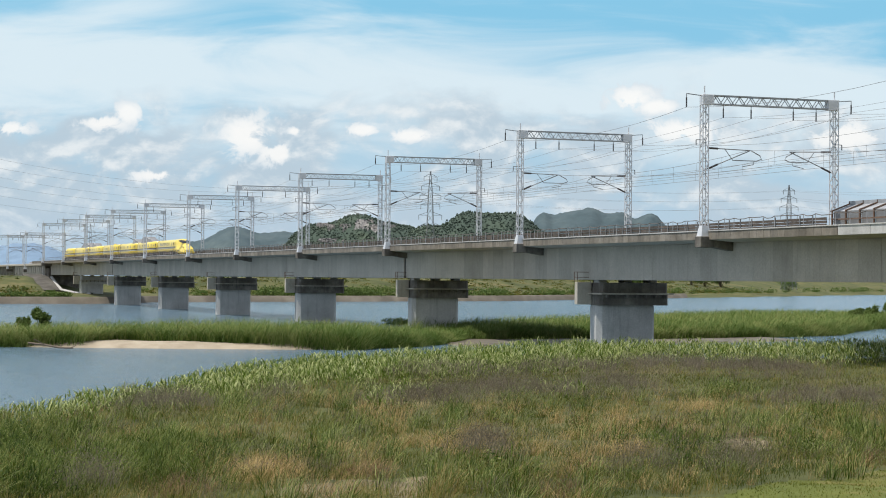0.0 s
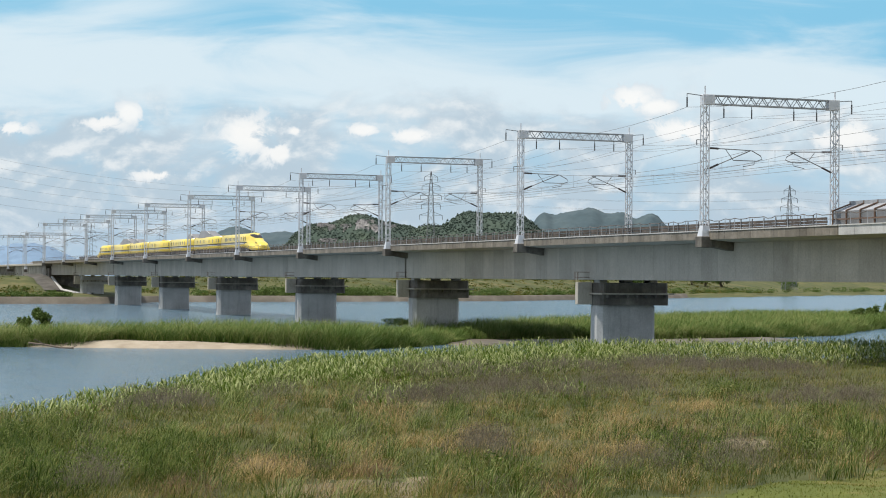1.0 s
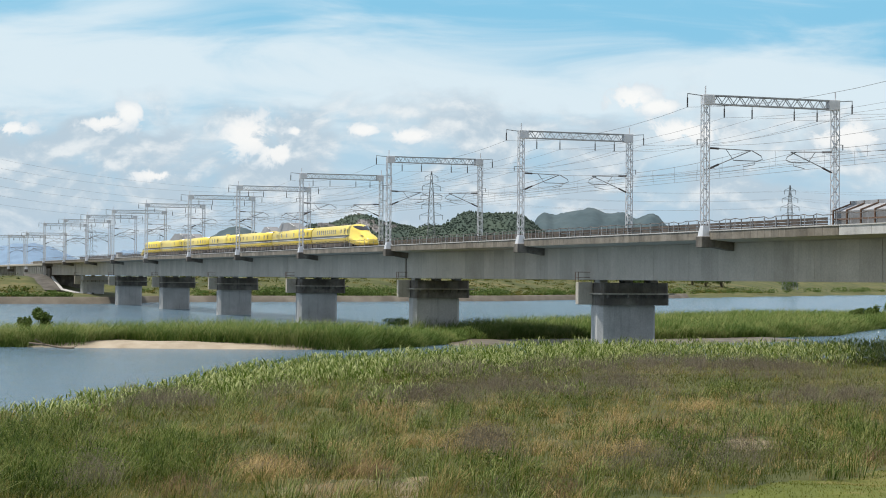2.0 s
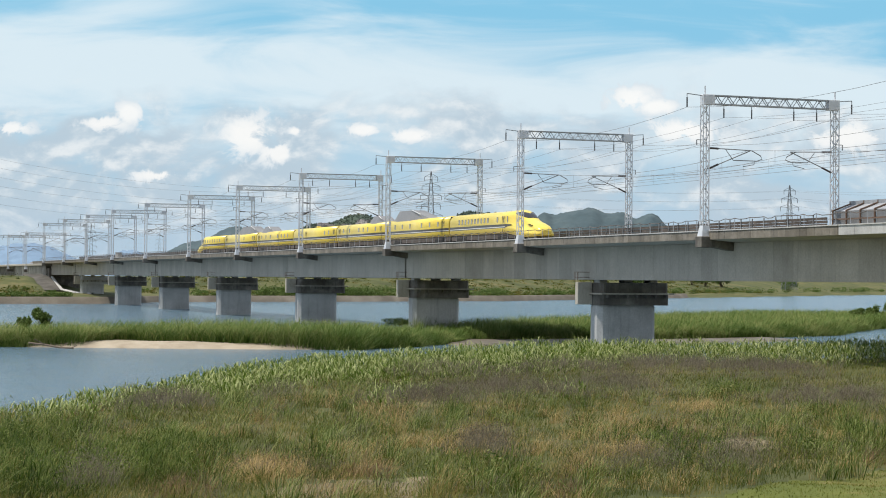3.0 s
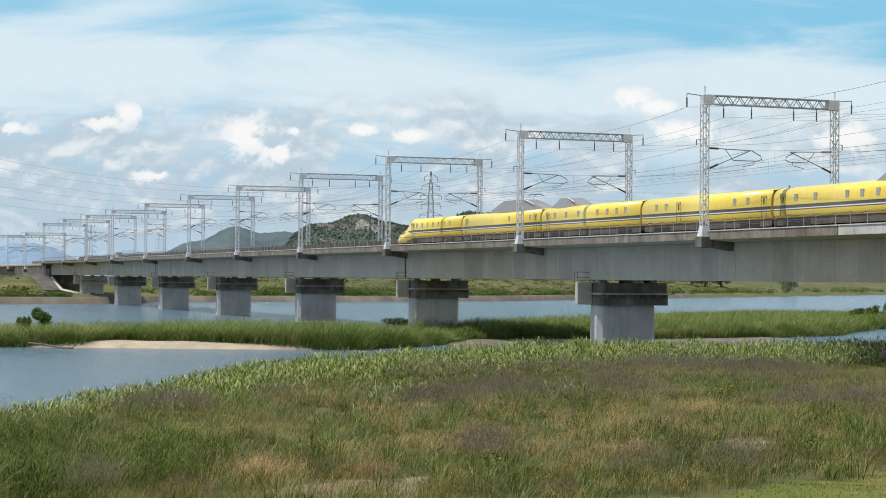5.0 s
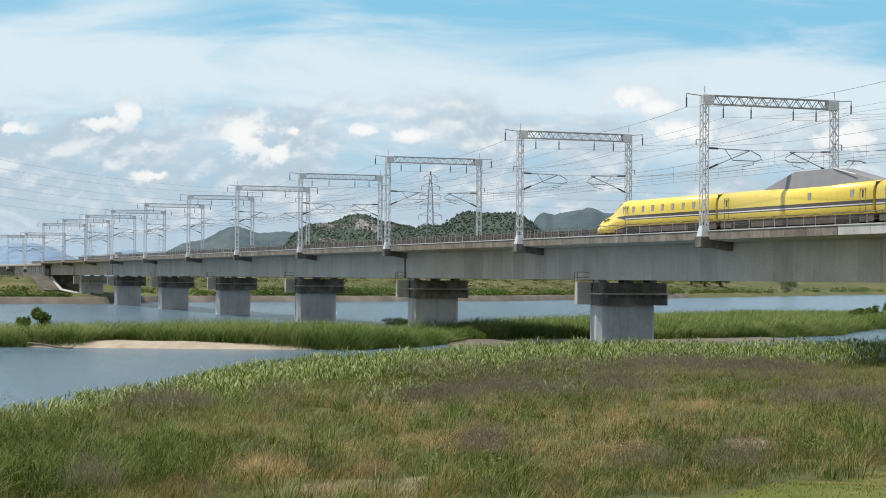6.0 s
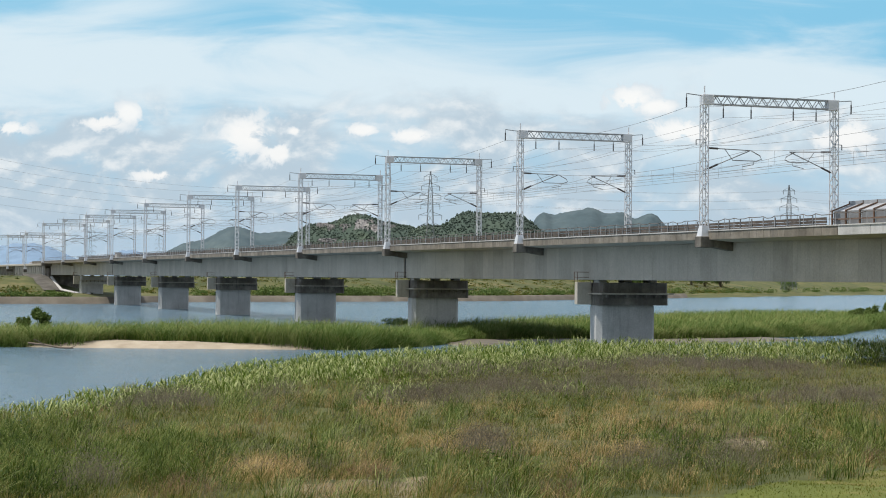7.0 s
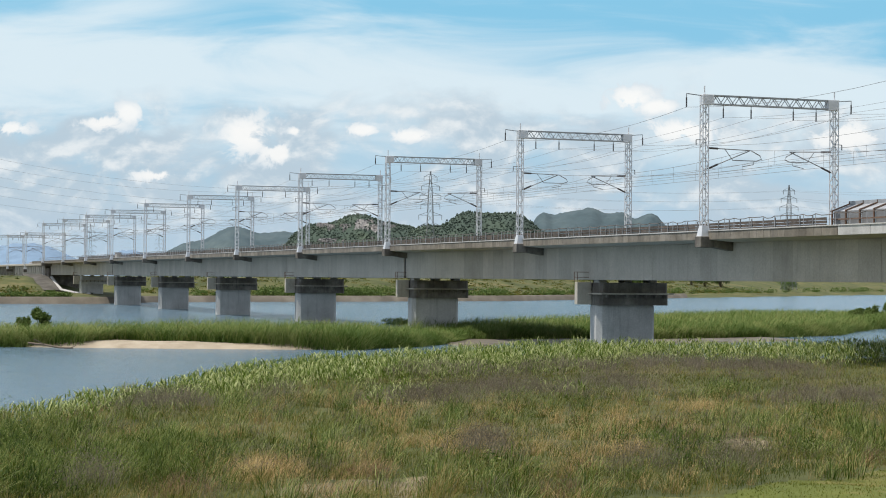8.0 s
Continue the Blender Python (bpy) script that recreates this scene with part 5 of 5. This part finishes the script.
    # bright leafy weeds
    x, y, d, rs = strew(6000, 42, 100, 14)
    g = drift(x, y, GREEN)[0]
    keep = (x > foreground_edge(y) + 2) & ~mown(x, y) & ~bare(x, y) & (g + 0.4 * fbm(x, y, 6, 3, 10) > 0.45)
    x, y, g = x[keep], y[keep], g[keep]
    tufts("weeds", x, y, 10, rs.uniform(0.35, 0.9, len(x)) + 0.4 * g, (0.012, 0.034), (0.3, 1.1), 0.3, M_WEED, "bright green leafy weeds among the grass", 34)
    # broad-leaved reeds along the water
    x, y, rs = spread(190000, 74, 165, 15)
    e = foreground_edge(y)
    belt = np.interp(y, [5, 20, 35, 60, 90], [5, 12, 20, 16, 14])
    keep = (x > e - 0.5) & (x < e + belt + 5 * fbm(x, y, 9, 3, 11))
    p = drift(x, y, LEAFY)[0]
    keep |= (p + 0.25 * fbm(x, y, 3, 2, 4) > 0.6)
    x, y = x[keep], y[keep]
    n = len(x)
    hump = np.clip(1 + 0.4 * fbm(x, y, 4.5, 3, 13), 0.35, 1.7)
    blades("broad_reeds", x, y, rs.uniform(0.22, 0.5, n), rs.uniform(0.04, 0.085, n), rs.uniform(0.5, 1.2, n), M_BROAD, "broad-leaved green reeds along the water's edge", lift=rs.uniform(0.0, 1.0, n) ** 0.6 * hump * np.interp(y, [5, 25, 50], [0.55, 0.95, 1.4]), category="reeds")
    # short turf at the near corner
    x, y, rs = spread(80000, 40, 62, 16)
    keep = mown(x, y)
    x, y = x[keep], y[keep]
    n = len(x)
    blades("turf", x, y, rs.uniform(0.05, 0.13, n), rs.uniform(0.012, 0.028, n), rs.uniform(0.3, 1.0, n), M_TURF, "short mown turf on the levee foot")


def leaves(name, centres, radii, per, size, material, seed):
    """Leaf clumps: small folded quads scattered through rounded, uneven crowns."""
    rs = np.random.RandomState(seed)
    n = len(centres)
    v = rs.randn(n, per, 3)
    v /= np.linalg.norm(v, axis=2, keepdims=True)
    r = rs.uniform(0.35, 1.0, (n, per, 1)) ** 0.6 * (1 + 0.25 * np.sin(v[..., :1] * 5 + v[..., 1:2] * 4 + np.arange(n)[:, None, None]))
    c = (centres[:, None] + v * r * radii[:, None]).reshape(-1, 3)
    c[:, 2] = np.maximum(c[:, 2], np.repeat(centres[:, 2] - radii[:, 2] * 0.9, per))
    m = len(c)
    a, b = rs.randn(m, 3), rs.randn(m, 3)
    a /= np.linalg.norm(a, axis=1, keepdims=True)
    b = b - a * (a * b).sum(1, keepdims=True)
    b /= np.linalg.norm(b, axis=1, keepdims=True)
    s = rs.uniform(0.6, 1.3, (m, 1)) * size
    q = np.stack([c - a * s, c - b * s * 0.45, c + a * s, c + b * s * 0.45], 1)
    return sheet(name, q.reshape(-1, 3), np.arange(m * 4).reshape(m, 4), material)


foreground()


def island():
    x, y, rs = spread(44000, 150, 330, 21, half=0.27)
    # a thicker fringe along the water
    fy = rs.uniform(8, 175, 9000)
    fx = island_front(fy) - np.abs(rs.randn(9000)) * 2.2 - 0.2
    fringe = np.interp(fy, [20, 23, 27, 29.5, 31, 36, 42, 47, 50], [0.8, 2.5, 3, 8, 11, 8, 4.5, 2.5, 0.6])
    x, y = np.concatenate([x, fx - fringe]), np.concatenate([y, fy])
    e2, e3 = island_front(y), island_back(y)
    inset = np.interp(y, [20, 23, 27, 29.5, 31, 36, 42, 47, 50], [0.8, 2.5, 3, 8, 11, 8, 4.5, 2.5, 0.6]) + 1.2 * fbm(y, y * 0, 6, 3, 14)
    keep = (x < e2 - inset) & (x > e3 + 1)
    x, y = x[keep], y[keep]
    rise = 2.05 + 0.45 * np.exp(-((y - 48) / 11) ** 2) - 1.1 * np.exp(-((y - 70) / 7) ** 2) * (x > -212)
    tall = rise + 0.3 * fbm(x, y, 14, 3, 12) + 0.55 * fbm(x, y, 3.2, 3, 15) - 0.6 * np.clip((x - e2[keep] + inset[keep] + 2) / 2, 0, 1)
    tufts("reed_bed", x, y, 5, np.clip(tall, 0.5, 2.9), (0.028, 0.075), (0.25, 1.1), 0.36, M_REED, "dense green reed bed on the river island", 61, category="reeds")


island()


def build_scrub():
    """Low bushes along the top of the far bank."""
    rs = np.random.RandomState(5)
    n = 520
    y = np.concatenate([rs.uniform(20, 75, 150), rs.uniform(95, 260, 230), rs.uniform(260, 560, 140)])
    x = far_bank(y) - rs.choice([4, 6, 12, 25, 40], n, p=[0.3, 0.3, 0.2, 0.1, 0.1]) - rs.uniform(0, 5, n)
    grow = fbm(y, y * 0, 38, 3, 21)
    keep = (grow + rs.uniform(-0.3, 0.3, n) > np.where(y < 90, -0.6, 0.0)) & ~((y > 66) & (y < 94))
    x, y = x[keep], y[keep]
    n = len(x)
    h = rs.uniform(0.4, 1.3, n) * np.where(y < 75, 0.7, 1.4)
    # two thickets of taller bushes
    ty = np.concatenate([rs.uniform(124, 141, 34), rs.uniform(148, 174, 56), rs.uniform(196, 214, 22)])
    tx = far_bank(ty) - rs.uniform(3, 13, len(ty))
    x, y, h = np.concatenate([x, tx]), np.concatenate([y, ty]), np.concatenate([h, rs.uniform(1.1, 2.1, len(ty))])
    c = np.stack([x, y, ground_height(x, y) + h * 0.6], -1)
    me = leaves("bank_scrub", c, np.stack([h * 1.6, h * 2.0, h], -1), 110, 0.28, M_LEAF, 6)
    tagged(new("bank_scrub", me), "low green scrub along the far river bank", "bushes", kind="stuff")


build_scrub()


def build_bank_tussocks():
    """Rough grass and low weeds over the far levee."""
    rs = np.random.RandomState(15)
    n = 2600
    y = rs.uniform(10, 420, n)
    x = far_bank(y) - rs.uniform(5, 85, n)
    keep = ~((y > 62) & (y < 96)) & (fbm(x, y, 30, 3, 25) + 0.3 * rs.randn(n) > -0.1)
    x, y = x[keep], y[keep]
    h = rs.uniform(0.25, 0.7, len(x))
    c = np.stack([x, y, ground_height(x, y) + h * 0.4], -1)
    me = leaves("bank_tussocks", c, np.stack([h * 2.4, h * 2.8, h], -1), 34, 0.26, M_GRASS, 16)
    tagged(new("bank_tussocks", me), "rough yellow-green tussocks on the far levee", "grass", kind="stuff")


build_bank_tussocks()


def build_forbs():
    """Leafy plants that stand over the grass in loose patches."""
    x, y, rs = spread(2600, 40, 104, 51)
    g, d = drift(x, y, GREEN + LEAFY)
    keep = (x > foreground_edge(y) + 2) & ~mown(x, y) & ~bare(x, y) & (g + 0.5 * fbm(x, y, 8, 3, 22) + 0.2 * rs.randn(len(x)) > 0.66)
    x, y = x[keep], y[keep]
    h = rs.uniform(0.25, 0.6, len(x))
    c = np.stack([x, y, ground_height(x, y) + h * 1.2], -1)
    me = leaves("leafy_forbs", c, np.stack([h * 0.8, h * 0.8, h * 1.1], -1), 90, 0.045, M_WEED, 52)
    tagged(new("leafy_forbs", me), "bright green leafy plants standing over the grass", "weeds", kind="stuff")
    # big arching tussocks
    x, y, rs = spread(260, 44, 96, 57)
    keep = (x > foreground_edge(y) + 4) & ~mown(x, y) & ~bare(x, y)
    x, y = x[keep], y[keep]
    half = len(x) // 3
    tufts("tall_tussocks", x[half:], y[half:], 75, rs.uniform(0.8, 1.5, len(x) - half), (0.010, 0.026), (0.05, 1.05), 0.42, M_WEED, "tall arching green grass tussocks", 58)
    tufts("straw_tussocks", x[:half], y[:half], 80, rs.uniform(0.7, 1.25, half), (0.006, 0.014), (0.05, 1.0), 0.42, M_DRY, "tall straw-coloured dry grass tussocks", 59)
    # rank brown and rusty weeds near the path
    x, y, _, rs = strew(6000, 43, 90, 53)
    g, d = drift(x, y, RUST)
    keep = ~mown(x, y) & (g + 0.15 * rs.randn(len(x)) + 0.22 * fbm(x, y, 2.5, 3, 31) + np.interp(y, [14, 24], [0.0, 0.10]) > 0.5)
    x, y = x[keep], y[keep]
    tufts("rusty_weeds", x, y, 22, rs.uniform(0.4, 0.75, len(x)) + 0.35 * g[keep], (0.006, 0.014), (0.1, 0.8), 0.4, M_RUSTY, "rusty brown withered weeds beside the path", 54)


build_forbs()


def build_shrub(x, y, z, height, wide, label, seed, name="shrub"):
    t = thing(name, (x, y, z), label=label, category="shrub" if name == "shrub" else "tree", group="shrubs by the river")
    rs = np.random.RandomState(seed)
    bm = bmesh.new()
    tips = []
    for i in range(6):
        ang, out = rs.uniform(0, 6.28), rs.uniform(0.2, 0.75) * wide
        tip = (math.cos(ang) * out, math.sin(ang) * out, height * rs.uniform(0.55, 0.9))
        mid = (tip[0] * 0.35, tip[1] * 0.35, tip[2] * 0.5)
        bar(bm, (0, 0, -0.2), mid, 0.02 * height, 5)
        bar(bm, mid, tip, 0.011 * height, 5)
        tips.append(tip)
    part("trunk", bm, M_BARK, t)
    tips += [(rs.uniform(-0.6, 0.6) * wide, rs.uniform(-0.6, 0.6) * wide, height * rs.uniform(0.3, 0.85)) for _ in range(7)]
    c = np.array(tips)
    rad = np.stack([rs.uniform(0.25, 0.45, len(c)) * wide, rs.uniform(0.25, 0.45, len(c)) * wide, rs.uniform(0.12, 0.22, len(c)) * height], -1)
    crown = new("crown", leaves("crown", c, rad, 150, 0.045 * height + 0.03, M_LEAF, seed + 1))
    crown.parent = t


build_shrub(-203, 26.0, 0.5, 3.0, 1.2, "green leafy shrub rising over the reeds", 1)
build_shrub(-201, 24.0, 0.5, 2.2, 0.9, "green leafy shrub rising over the reeds", 2)
for k, (d, s) in enumerate(((295, 67), (300, 71), (310, 76))):
    x, y = out_at(d, s)
    build_shrub(x, y, float(ground_height(np.array([x]), np.array([y]))[0]) - 0.1, 2.2 + 0.4 * (k % 3), 1.5, "green shrub at the edge of the reed island", 10 + k)
for k, (d, s) in enumerate(((835, 114), (840, 121), (850, 130), (860, 163), (660, -6), (700, 75))):
    x, y = out_at(d, s)
    build_shrub(x, y, float(ground_height(np.array([x]), np.array([y]))[0]) - 0.2, 6.0 + (k % 3), 5.5, "dark green broad tree on the far bank", 30 + k, "bank_tree")
build_shrub(-231, 76.5, 0.0, 1.6, 2.6, "dark low bush in the water beside a pier", 50)


def build_driftwood():
    t = thing("driftwood", (-169.5, 23.4, 0.35), label="bleached driftwood branch lying on the sand", category="driftwood")
    bm = bmesh.new()
    line(bm, [(-1.2, -2.6, 0.45), (-0.4, -1.2, 0.3), (0.0, 0.0, 0.05), (0.3, 1.3, 0.0)], 0.09, 6)
    part("trunk", bm, M_WOOD, t)
    for k, pts in enumerate(([(-0.4, -1.2, 0.3), (-0.2, -2.2, 0.8)], [(0.0, 0.0, 0.05), (-0.4, 0.9, 0.45)], [(0.3, 1.0, 0.0), (0.9, 1.5, 0.25)])):
        bm = bmesh.new()
        line(bm, pts, 0.045, 5)
        part("branch", bm, M_WOOD, t)


build_driftwood()


def build_power_lines():
    """High-voltage lines strung from pylon to pylon across the view."""
    def place(px, top, depth):
        s, z = hill_px(depth, px, top)
        x, y = out_at(depth, s)
        return Vector((x, y, z))
    runs = []
    for k in range(6):
        runs.append((place(761 + (-1) ** k * 22, 316 + 18 * (k // 2), 720), place(1396 + (-1) ** k * 16, 338 + 14 * (k // 2), 800), 3.0))
        runs.append((place(1396 + (-1) ** k * 16, 338 + 14 * (k // 2), 800), place(2100, 300 + 22 * k, 760), 4.0))
        runs.append((place(761 + (-1) ** k * 22, 316 + 18 * (k // 2), 720), place(-420, 170 + 20 * k, 560), 14.0))
        runs.append((place(160 + (-1) ** k * 8, 402 + 8 * (k // 2), 1500), place(281 + (-1) ** k * 7, 420 + 7 * (k // 2), 1900), 6.0))
    for a, b, sag in runs:
        bm = bmesh.new()
        pts = [a.lerp(b, i / 16) - Vector((0, 0, sag * 4 * (i / 16) * (1 - i / 16))) for i in range(17)]
        line(bm, pts, 0.026, 3)
        tagged(new("power_line", mesh_of("power_line", bm, M_WIRE)), "thin high-voltage line strung between far pylons", "power line", "power lines")


build_power_lines()


def build_hut():
    t = thing("relay_hut", (-478.0, 81.2, 10.62), label="small white relay hut with red base beside the far track", category="hut")
    part("cabin", box(bmesh.new(), -1.6, 1.6, -0.6, 0.6, 0.9, 2.3, 0.05), M_PALE, t)
    part("base", box(bmesh.new(), -1.7, 1.7, -0.7, 0.7, 0.0, 0.9, 0.03), M_RUST, t, "rust-red steel base")
    part("roof", box(bmesh.new(), -1.75, 1.75, -0.75, 0.75, 2.3, 2.42, 0.03), M_GREY, t)


build_hut()


def motions():
    def at(t):
        # 63 metres a second, gaining slightly
        return pose(-378.2 + 63.22 * t + 0.193 * t * t, TRACK_FAR, RAIL)
    walk(TRAIN, [(k * 0.5, at(k * 0.5)) for k in range(17)])


motions()
